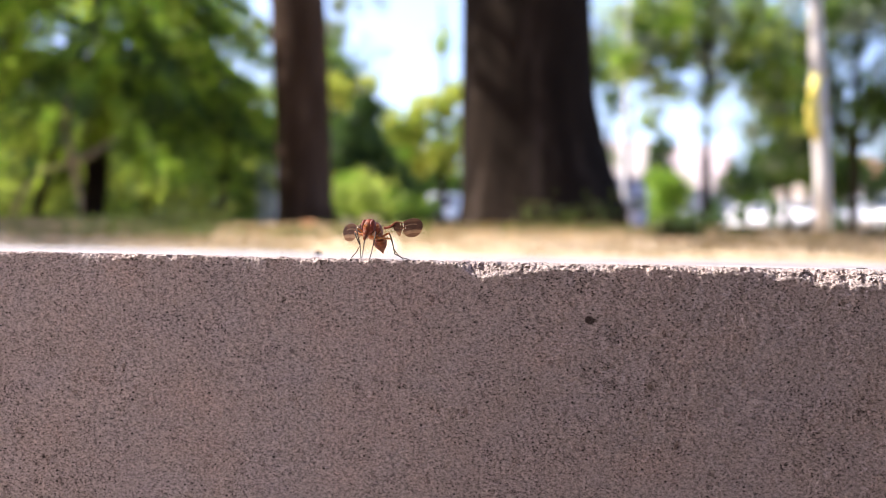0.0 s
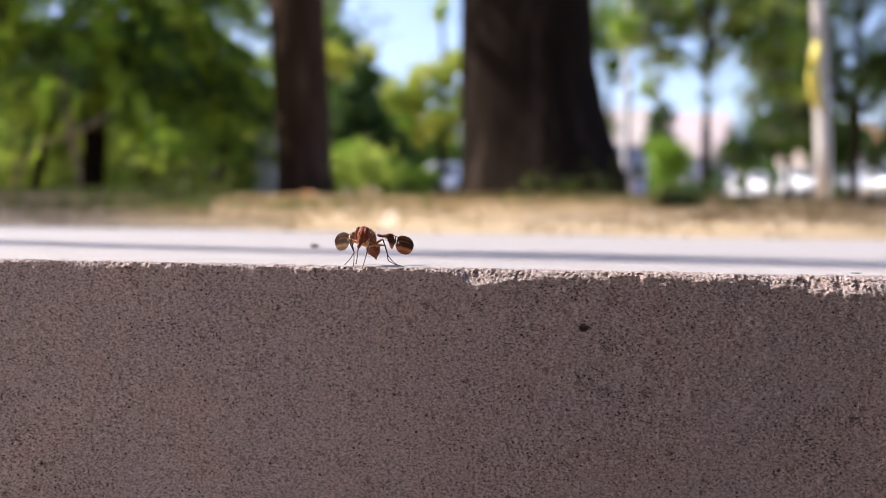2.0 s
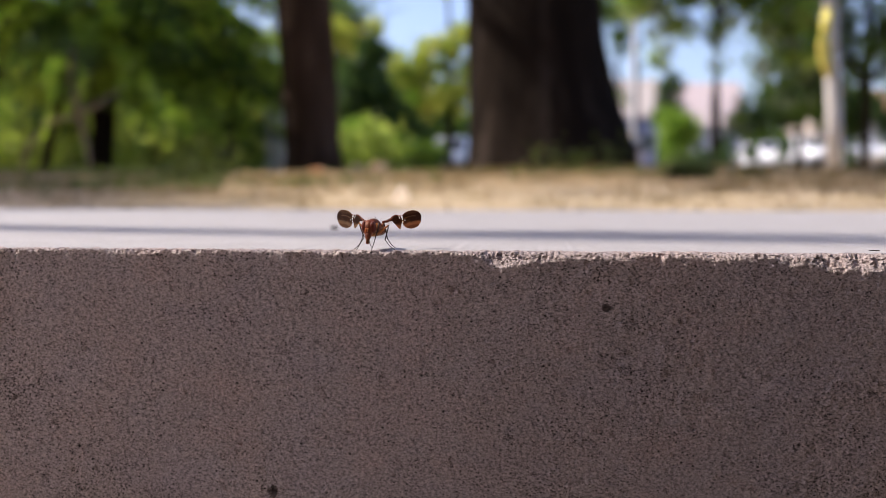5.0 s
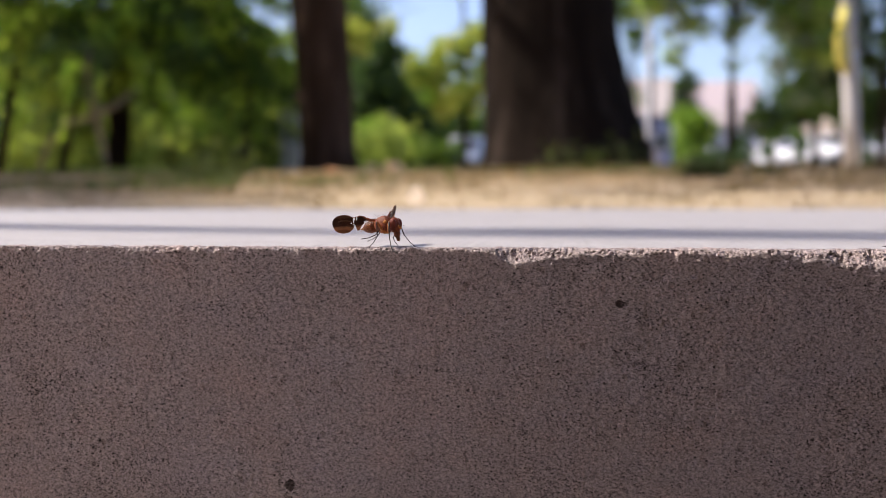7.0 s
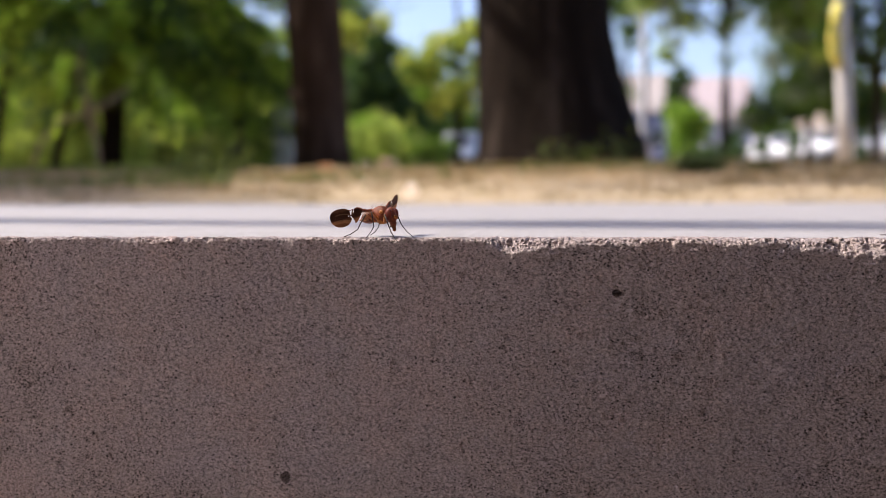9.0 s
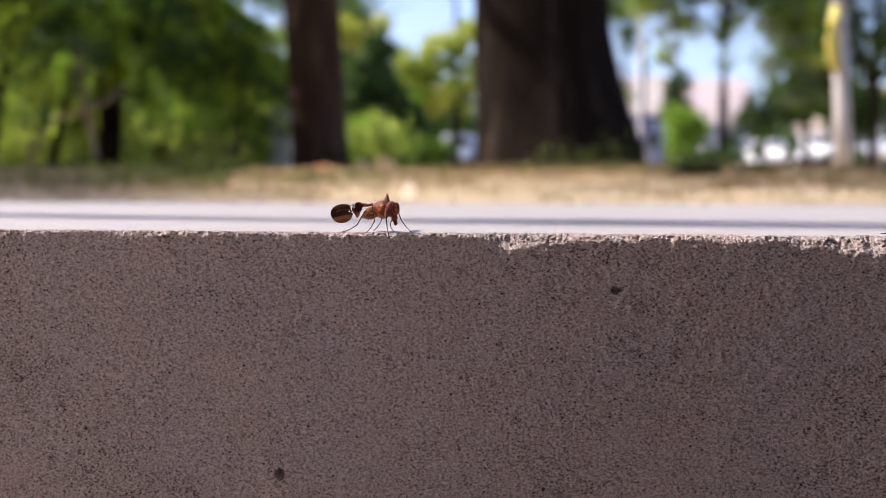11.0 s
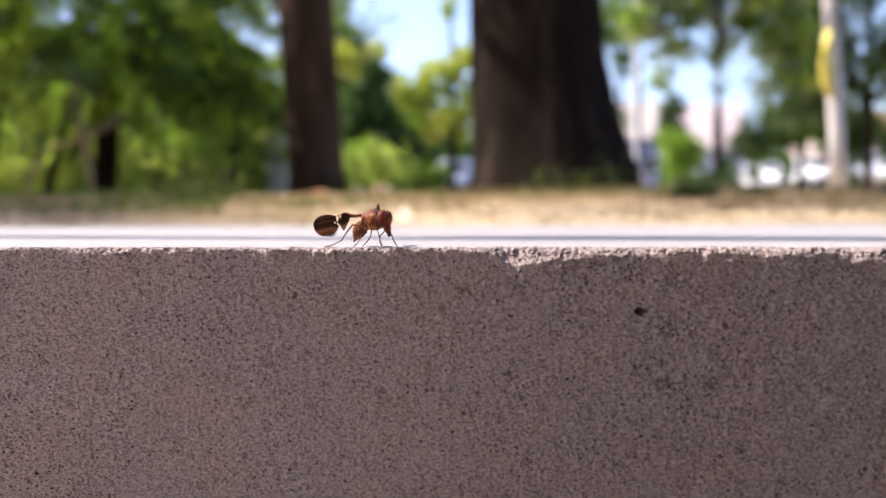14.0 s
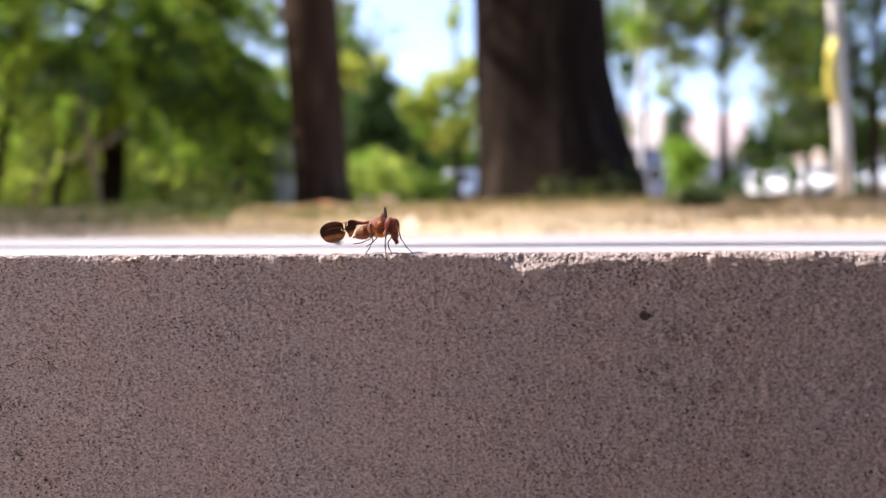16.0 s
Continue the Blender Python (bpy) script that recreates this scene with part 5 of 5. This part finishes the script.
    for name, (hip, knee, ankle, toe) in LEGS.items():
        for s in (-1, 1):
            side = lambda p: (p[0], p[1] * s, p[2])
            h, k, a, t = (Vector(side(p)) for p in (hip, knee, ankle, toe))
            bm = bmesh.new()
            mm_tube(bm, [(0, 0, 0), (k - h) * 0.12, (k - h) * 0.45, (k - h) * 0.85, k - h], [0.19, 0.20, 0.18, 0.13, 0.10])
            leg = part("leg", bm, LEG_AMBER, f, "", True)
            bm = bmesh.new()
            mm_tube(bm, [k - h, (k - h) * 0.5 + (a - h) * 0.5 + Vector((0, s * 0.06, 0.05)), a - h], [0.098, 0.084, 0.070])
            tibia = part("tibia", bm, LEG_DARK, leg, "dark lower leg", True)
            bm = bmesh.new()
            mid = (a - h) * 0.5 + (t - h) * 0.5 + Vector((0, 0, -0.12))
            mm_tube(bm, [a - h, mid, t - h + Vector((0, 0, 0.05)), t - h + Vector((0.12, s * 0.1, 0.03))], [0.068, 0.058, 0.050, 0.03])
            tarsus = part("tarsus", bm, LEG_DARK, leg, "", True)
            legs[name, s] = (leg, tibia, tarsus, h * MM, k * MM, t * MM)
    wings = {}
    for s in (-1, 1):
        w = part("wing", wing_mesh(), [WING_DARK, WING_AMBER, WING_CLEAR], f, "dark brown wing with clear notches and amber streaks", True)
        solid = w.modifiers.new("thickness", "SOLIDIFY")
        solid.thickness = 0.000012
        wings[s] = w
        bm = bmesh.new()
        mm_tube(bm, [(0, 0.08, 0), (0.85, 0.12, 0.05), (1.4, 0.43, 0.08), (1.9, 0.78, 0.1), (2.6, 0.70, 0.1), (3.1, 0.64, 0.1), (4.1, 1.04, 0.08)], [0.19, 0.18, 0.13, 0.07, 0.035, 0.03, 0.02], 6)
        part("vein", bm, CUTICLE, w)
        for v in (-0.25, 0.2, 0.6):
            bm = bmesh.new()
            mm_tube(bm, [(0.5, v * 0.2, 0.03), (1.6, v * 0.5 + 0.1, 0.1), (3.7, v * 1.1, 0.1), (5.4, v * 0.8, 0.02)], [0.02, 0.018, 0.016, 0.01], 5)
            part("vein", bm, CUTICLE_DARK, w)
    return f, thorax, flank, abdomen, head, wings, legs


FLY, THORAX, FLANK, ABDOMEN, HEAD, WINGS, FLY_LEGS = build_fly()

# seconds, place (mm along and away from the edge), heading, nose up, lift, abdomen droop
FLY_ROWS = [
    (0.0, -11.6, 5.4, -106, 18, 0.7, 34), (1.0, -11.8, 5.4, -106, 18, 0.7, 34), (2.2, -11.6, 5.4, -102, 18, 0.6, 34), (2.3, -11.4, 5.4, -94, 5, 0.3, 10), (2.6, -11.4, 5.4, -92, 3, 0.1, 6), (3.5, -11.6, 5.4, -92, 2, 0, 6), (3.8, -11.6, 5.4, -93, 2, 0, 6),
    (3.9, -12.4, 5.4, -128, 2, 0, 6), (4.0, -13.2, 4.6, -156, 2, 0.2, 26), (4.2, -14.6, 4.8, -178, 0, 0.1, 18), (4.8, -14.8, 5.0, -120, 0, 0, 8), (5.4, -15.0, 5.0, -60, 0, 0, 8), (5.9, -15.2, 5.0, -4, 0, 0, 8),
    (6.3, -15.2, 5.0, 8, 0, 0, 8), (6.6, -14.7, 4.8, -4, 0, 0, 8), (6.8, -15.3, 3.7, -26, 0, 0, 8), (7.5, -15.3, 3.7, -32, 0, 0, 8), (8.0, -15.6, 3.7, -32, 0, 0, 8), (9.0, -15.0, 3.7, -35, 0, 0, 10),
    (11.5, -14.3, 3.7, -36, 3, 0.1, 22), (12.5, -14.3, 3.7, -36, 5, 0.2, 44), (13.0, -14.8, 3.7, -34, 5, 0.2, 46), (14.0, -14.4, 3.7, -32, 5, 0.2, 46), (15.1, -14.35, 3.7, -30, 5, 0.15, 46), (15.3, -14.35, 3.7, -29, 5, 0.15, 26), (15.5, -14.3, 3.7, -28, 4, 0.1, 12), (16.0, -14.3, 3.7, -28, 4, 0.1, 12)]
# seconds, then for the wing at its left and at its right: the way the span points and the way the leading edge faces (fly's own axes)
WING_ROWS = [
    (0.0, ((0.12, 1, 0.04), (0.2, 0, 1)), ((-0.42, -0.90, 0.06), (0.2, 0, 1))),
    (0.4, ((0.14, 1, 0.15), (0.2, 0, 1)), ((-0.58, -0.80, 0.0), (0.2, 0, 1))),
    (1.5, ((0.10, 1, 0.14), (0.2, 0, 1)), ((-0.55, -0.82, 0.0), (0.2, 0, 1))),
    (2.0, ((-0.80, 0.57, 0.0), (0.2, 0, 1)), ((-0.42, -0.90, -0.04), (0.2, 0, 1))),
    (2.2, ((-0.78, 0.60, 0.02), (0.2, 0, 1)), ((-0.45, -0.88, -0.04), (0.2, 0, 1))),
    (2.5, ((-0.82, 0.57, 0.14), (0.1, 0, 1)), ((-0.40, -0.92, -0.02), (0.1, 0, 1))),
    (3.0, ((-0.66, 0.74, 0.20), (0.1, 0, 1)), ((-0.22, -0.97, 0.0), (0.1, 0, 1))),
    (3.5, ((-0.58, 0.79, 0.24), (0.1, 0, 1)), ((-0.32, -0.94, 0.0), (0.1, 0, 1))),
    (3.8, ((-0.3, 1, 0.28), (0.1, 0, 1)), ((-0.3, -1, 0.05), (0.1, 0, 1))),
    (4.0, ((-0.85, 0.5, 0.05), (0.2, 0, 1)), ((-0.2, -0.97, 0.15), (0.1, 0.3, 1))),
    (4.2, ((-0.87, 0.45, -0.08), (0.1, 0, 1)), ((0.0, -0.98, 0.15), (0.1, 0.15, 0.98))),
    (5.3, ((-0.6, 0.8, 0.2), (0.1, 0, 1)), ((-0.6, -0.8, 0.1), (0.1, 0, 1))),
    (6.3, ((-0.7, 0.65, 0.35), (0.3, 0, 1)), ((-0.9, -0.35, -0.15), (0.1, 0, 1))),
    (6.6, ((-0.2, 0.95, 0.25), (0.1, -0.2, 1)), ((-0.88, -0.42, -0.08), (0.1, 0, 1))),
    (6.8, ((-0.412, 0.886, 0.22), (0.456, -0.54, 0.70)), ((-0.82, -0.58, -0.08), (0.1, 0, 1))),
    (6.9, ((-0.485, 0.852, 0.20), (0.456, -0.54, 0.70)), ((-0.82, -0.58, -0.08), (0.1, 0, 1))),
    (7.0, ((-0.412, 0.886, 0.22), (0.456, -0.54, 0.70)), ((-0.82, -0.58, -0.08), (0.1, 0, 1))),
    (7.2, ((-0.36, 0.90, 0.28), (0.456, -0.54, 0.75)), ((-0.82, -0.58, -0.08), (0.1, 0, 1))),
    (7.6, ((-0.36, 0.90, 0.28), (0.456, -0.54, 0.75)), ((-0.8, -0.6, -0.2), (0.1, 0, 1))),
    (7.8, ((-0.412, 0.886, 0.22), (0.456, -0.54, 0.70)), ((-0.8, -0.6, -0.2), (0.1, 0, 1))),
    (8.0, ((-0.485, 0.852, 0.20), (0.456, -0.54, 0.70)), ((-0.8, -0.6, -0.2), (0.1, 0, 1))),
    (8.6, ((-0.485, 0.852, 0.20), (0.456, -0.54, 0.70)), ((-0.8, -0.6, -0.2), (0.1, 0, 1))),
    (8.9, ((-0.412, 0.886, 0.22), (0.456, -0.54, 0.70)), ((-0.8, -0.6, -0.2), (0.1, 0, 1))),
    (9.2, ((-0.36, 0.90, 0.28), (0.456, -0.54, 0.75)), ((-0.8, -0.6, -0.2), (0.1, 0, 1))),
    (11.3, ((-0.63, 0.77, 0.12), (0.503, -0.806, 0.35)), ((-0.8, -0.6, -0.2), (0.1, 0, 1))),
    (11.5, ((-0.63, 0.77, 0.12), (0.503, -0.806, 0.35)), ((-0.8, -0.6, -0.2), (0.1, 0, 1))),
    (11.8, ((-0.412, 0.886, 0.22), (0.456, -0.54, 0.70)), ((-0.8, -0.6, -0.2), (0.1, 0, 1))),
    (12.1, ((-0.36, 0.90, 0.28), (0.456, -0.54, 0.75)), ((-0.8, -0.6, -0.15), (0.1, 0, 1))),
    (12.5, ((-0.36, 0.90, 0.28), (0.456, -0.54, 0.75)), ((-0.8, -0.6, -0.15), (0.1, 0, 1))),
    (12.7, ((-0.36, 0.90, 0.28), (0.456, -0.54, 0.75)), ((-0.8, -0.6, -0.15), (0.1, 0, 1))),
    (13.0, ((-0.412, 0.886, 0.22), (0.456, -0.54, 0.70)), ((-0.82, -0.55, -0.15), (0.1, 0, 1))),
    (13.3, ((-0.57, 0.81, 0.12), (0.503, -0.806, 0.35)), ((-0.82, -0.55, -0.15), (0.1, 0, 1))),
    (13.9, ((-0.57, 0.81, 0.12), (0.503, -0.806, 0.35)), ((-0.82, -0.55, -0.15), (0.1, 0, 1))),
    (14.2, ((-0.46, 0.86, 0.24), (0.32, -0.64, 0.70)), ((-0.82, -0.55, -0.15), (0.1, 0, 1))),
    (14.5, ((-0.46, 0.86, 0.24), (0.32, -0.64, 0.70)), ((-0.82, -0.55, -0.15), (0.1, 0, 1))),
    (14.8, ((-0.46, 0.86, 0.24), (0.32, -0.64, 0.70)), ((-0.82, -0.55, -0.15), (0.1, 0, 1))),
    (15.1, ((-0.57, 0.81, 0.12), (0.503, -0.806, 0.35)), ((-0.82, -0.55, -0.15), (0.1, 0, 1))),
    (15.4, ((-0.43, 0.88, 0.24), (0.456, -0.54, 0.70)), ((-0.82, -0.55, -0.15), (0.1, 0, 1))),
    (15.8, ((-0.46, 0.86, 0.24), (0.32, -0.64, 0.70)), ((-0.82, -0.55, -0.15), (0.1, 0, 1))),
    (16.0, ((-0.46, 0.86, 0.24), (0.32, -0.64, 0.70)), ((-0.82, -0.55, -0.15), (0.1, 0, 1)))]


def reared(nose, lift):
    """How far the body is raised and tipped over its legs."""
    pivot = Matrix.Translation((-0.2 * MM, 0, 2.9 * MM))
    return Matrix.Translation((0, 0, lift * MM)) @ pivot @ pose(0, 0, 0, 0, -nose, 0) @ pivot.inverted()


def between(rows, t):
    """The values of a table of rows at a time, on straight lines from row to row."""
    for a, b in zip(rows, rows[1:]):
        if a[0] <= t <= b[0]:
            k = (t - a[0]) / (b[0] - a[0])
            return [x + k * (y - x) for x, y in zip(a[1:], b[1:])]


def body_at(t):
    return reared(*between(FLY_ROWS, t)[3:5])


# seconds, then where each foot stands (mm beside the fly, mm behind the wall's edge, height): front, middle and hind foot of its left, then of its right side
FEET_ROWS = [
    (0.0, (0.3, -0.7, -0.3), (6.0, 3.6, 0), (4.4, 8.5, 0), (-1.4, 1.2, 0), (-3.5, 4.4, 0), (-2.6, 9, 0)),
    (2.2, (0.3, -0.7, -0.3), (6.0, 3.6, 0), (4.4, 8.5, 0), (-1.4, 1.2, 0), (-3.5, 4.4, 0), (-2.6, 9, 0)),
    (2.3, (0.3, 0.6, 0), (4.8, 3.4, 1.4), (3.6, 9, 0), (-0.6, 0.8, 0), (-3.7, 4.4, 0), (-2.2, 9, 0)),
    (2.4, (0.2, -0.7, -0.4), (3.6, 4.2, 0), (2.6, 9.5, 0), (-0.3, -0.7, -0.3), (-3.8, 4.4, 0), (-2, 9.5, 0)),
    (3.0, (0.2, -0.7, -0.9), (3.5, 4.2, 0), (2.4, 9.5, 0), (0.0, -0.7, -0.7), (-3.8, 4.4, 0), (-2, 9.5, 0)),
    (3.8, (0.2, -0.7, -0.6), (3.5, 4.2, 0), (2.4, 9.5, 0), (0.0, -0.7, -0.4), (-3.8, 4.4, 0), (-2, 9.5, 0)),
    (3.9, (-1.6, -0.7, -0.4), (2.2, 0.6, 0), (3.6, 7, 0), (-3.4, 2.0, 0), (-3.0, 7, 0.6), (1.4, 9.5, 0)),
    (4.0, (-2.6, 0.3, 0), (1.6, -0.7, -0.3), (4.6, 2.5, 0), (-3.8, 4.6, 0), (-0.6, 9, 0), (3.4, 8.5, 0)),
    (4.2, (-3.8, 1.6, 0), (0.6, 0.3, 0), (3.4, 1.6, 0), (-4.2, 6.5, 0), (-0.8, 9.4, 0), (3.0, 8.6, 0)),
    (4.8, (-1.0, 0.3, 0), (3.6, 1.2, 0), (4.6, 7, 0), (-3.6, 2.2, 0), (-3.4, 7.5, 0), (0.8, 10, 0)),
    (5.4, (3.2, 0.4, 0), (4.2, 6.5, 0), (0.4, 10, 0), (0.6, 0.3, 0), (-2.6, 1.4, 0), (-4.4, 7, 0)),
    (6.0, (4.4, 5.2, 0), (0.9, 9.4, 0), (-3.6, 9, 0), (3.6, 1.2, 0), (-0.6, 0.4, 0), (-5.2, 2.4, 0)),
    (6.5, (4.2, 6.2, 0), (0.4, 9, 0), (-3.2, 8.6, 0), (2.6, 1.0, 0), (-1.1, 0.3, 0), (-5, 1.6, 0)),
    (6.7, (4.6, 5.0, 0), (0.8, 8.8, 0), (-3.4, 8.4, 0), (2.4, 0.5, 0.5), (-1.4, 0.3, 0), (-4.6, 2.0, 0.4)),
    (6.9, (5.1, 3.6, 0), (1.2, 8.5, 0), (-3.8, 7.4, 0.6), (2.3, -0.7, -0.7), (-1.8, 0.3, 0), (-3.4, 3.2, 1.4)),
    (8.3, (5.2, 3.6, 0), (1.2, 8.5, 0), (-3.6, 7.0, 1.2), (2.6, -0.7, -0.8), (-1.9, 0.3, 0), (-3.2, 3.4, 1.6)),
    (8.7, (5.2, 3.6, 0), (1.2, 8.4, 0), (-3.2, 8.6, 0), (3.2, -0.7, -0.7), (-1.9, 0.3, 0), (-5.8, 1.6, 0)),
    (9.2, (5.1, 3.6, 0), (1.0, 8.4, 0), (-2.6, 8.6, 0), (3.6, -0.7, -0.9), (-1.9, 0.3, 0), (-6.0, 1.4, 0)),
    (11.3, (4.6, 3.6, 0), (0.9, 8.2, 0), (-2.4, 8.6, 0), (1.8, -0.7, -1.6), (-2.0, 0.3, 0), (-6.2, 1.4, 0)),
    (11.5, (4.2, 2.0, 0), (0.9, 8.2, 0), (-2.4, 8.6, 0), (3.2, -0.7, -0.5), (-2.1, 0.3, 0), (-6.3, 1.4, 0)),
    (12.2, (3.9, 1.4, 0), (0.8, 8.2, 0), (-2.4, 8.6, 0), (2.8, -0.7, -0.3), (-2.1, 0.3, 0), (-6.4, 1.4, 0)),
    (12.45, (2.9, -0.7, -2.1), (0.8, 8.2, 0), (-2.4, 8.6, 0), (1.8, -0.7, -2.0), (-2.1, 0.3, 0), (-6.45, 1.4, 0)),
    (12.6, (4.4, 2.6, 0), (0.8, 8.2, 0), (-2.4, 8.6, 0), (1.8, -0.7, -1.7), (-2.1, 0.3, 0), (-6.5, 1.4, 0)),
    (13.0, (3.2, 1.2, 0), (0.6, 8.2, 0), (-2.4, 8.6, 0), (2.4, 0.3, 0), (-2.1, 0.3, 0), (-6.6, 1.4, 0)),
    (14.0, (3.8, 2.2, 0), (0.4, 8.2, 0), (-2.4, 8.6, 0), (2.0, 0.2, 0.2), (-2.2, 0.3, 0), (-6.6, 1.4, 0)),
    (14.3, (4.3, 3.2, 0), (0.4, 8.2, 0), (-2.4, 8.6, 0), (1.7, -0.7, -1.6), (-2.2, 0.3, 0), (-6.6, 1.4, 0)),
    (15.0, (4.5, 3.2, 0), (0.6, 8.2, 0), (-2.4, 8.6, 0), (1.7, -0.7, -1.8), (-1.8, 0.3, 0), (-6.2, 1.6, 0)),
    (15.3, (4.7, 3.2, 0), (0.8, 8.2, 0), (-2.8, 8.2, 0.8), (1.8, -0.7, -1.8), (-1.5, 0.3, 0), (-3.6, 3.2, 1.4)),
    (16.0, (4.8, 3.2, 0), (0.9, 8.2, 0), (-2.8, 8.0, 0.9), (1.9, -0.7, -1.8), (-1.4, 0.3, 0), (-3.4, 3.4, 1.5))]


def bent_leg(hip, knee, toe, lift, foot, pole):
    """How a leg of two straight lengths reaches for a foot: the poses of the thigh and of the lower leg upon it."""
    start = lift @ hip
    upper, lower = (knee - hip).length, (toe - knee).length
    reach = foot - start
    d = min(max(reach.length, abs(upper - lower) * 1.05), (upper + lower) * 0.995)
    along = reach.normalized()
    up = (pole - along * pole.dot(along)).normalized()
    a = (upper * upper - lower * lower + d * d) / (2 * d)
    bent = along * a + up * math.sqrt(max(0.0, upper * upper - a * a))

    def axes(x, y):
        x = x.normalized()
        y = (y - x * y.dot(x)).normalized()
        return Matrix((x, y, x.cross(y))).transposed()
    turn = axes(bent, along * d - bent) @ axes(knee - hip, toe - knee).transposed()
    shin = turn.transposed() @ (along * d - bent)
    swing = (toe - knee).rotation_difference(shin).to_matrix().to_4x4()
    joint = Matrix.Translation(knee - hip)
    return Matrix.Translation(start) @ turn.to_4x4(), joint @ swing @ joint.inverted()


def motions():
    """The fly turns on the spot, waves its wings, dips its abdomen and shifts its feet."""
    walk(FLY, [(t, pose(x * 0.001, y * 0.001, 0, 0, 0, rz)) for t, x, y, rz, nose, lift, droop in FLY_ROWS])
    for ob in (THORAX, FLANK, HEAD):
        walk(ob, [(row[0], reared(row[4], row[5])) for row in FLY_ROWS])
    walk(ABDOMEN, [(row[0], reared(row[4], row[5]) @ pose(-1.45 * MM, 0, 2.85 * MM, 0, -row[6], 0)) for row in FLY_ROWS])
    for s in (1, -1):
        walk(WINGS[s], [(t, body_at(t) @ frame_of(*(left if s > 0 else right), (-0.75, s * 1.05, 3.65))) for t, left, right in WING_ROWS])
    times = sorted({round(k * 0.25, 2) for k in range(65)} | {row[0] for row in FLY_ROWS} | {row[0] for row in FEET_ROWS} | {2.25, 2.35, 3.85, 3.95, 4.05, 4.1})
    slots = [("front", 1), ("middle", 1), ("hind", 1), ("front", -1), ("middle", -1), ("hind", -1)]
    for (name, s), (leg, tibia, tarsus, hip, knee, toe) in FLY_LEGS.items():
        rows = [(row[0], *row[1 + slots.index((name, s))]) for row in FEET_ROWS]
        upper, lower = [], []
        for t in times:
            x, y, heading = between(FLY_ROWS, t)[:3]
            dx, fy, fz = between(rows, t)
            foot = pose(x * 0.001, y * 0.001, 0, 0, 0, heading).inverted() @ Vector(((x + dx) * 0.001, fy * 0.001, fz * 0.001))
            # the middle knees are held high until the fly turns, then out to the side
            pole = {"front": Vector((0.8, 0.8 * s, 0.8)), "middle": Vector((0.0, 0.85 * s, 0.6 - 0.5 * min(1, max(0, (t - 4.2) / 2.1)))), "hind": Vector((-0.35, 0.55 * s, 1.0))}[name]
            a, b = bent_leg(hip, knee, toe, body_at(t), foot, pole)
            upper.append((t, a))
            lower.append((t, b))
        walk(leg, upper)
        walk(tibia, lower)
        walk(tarsus, lower)


motions()
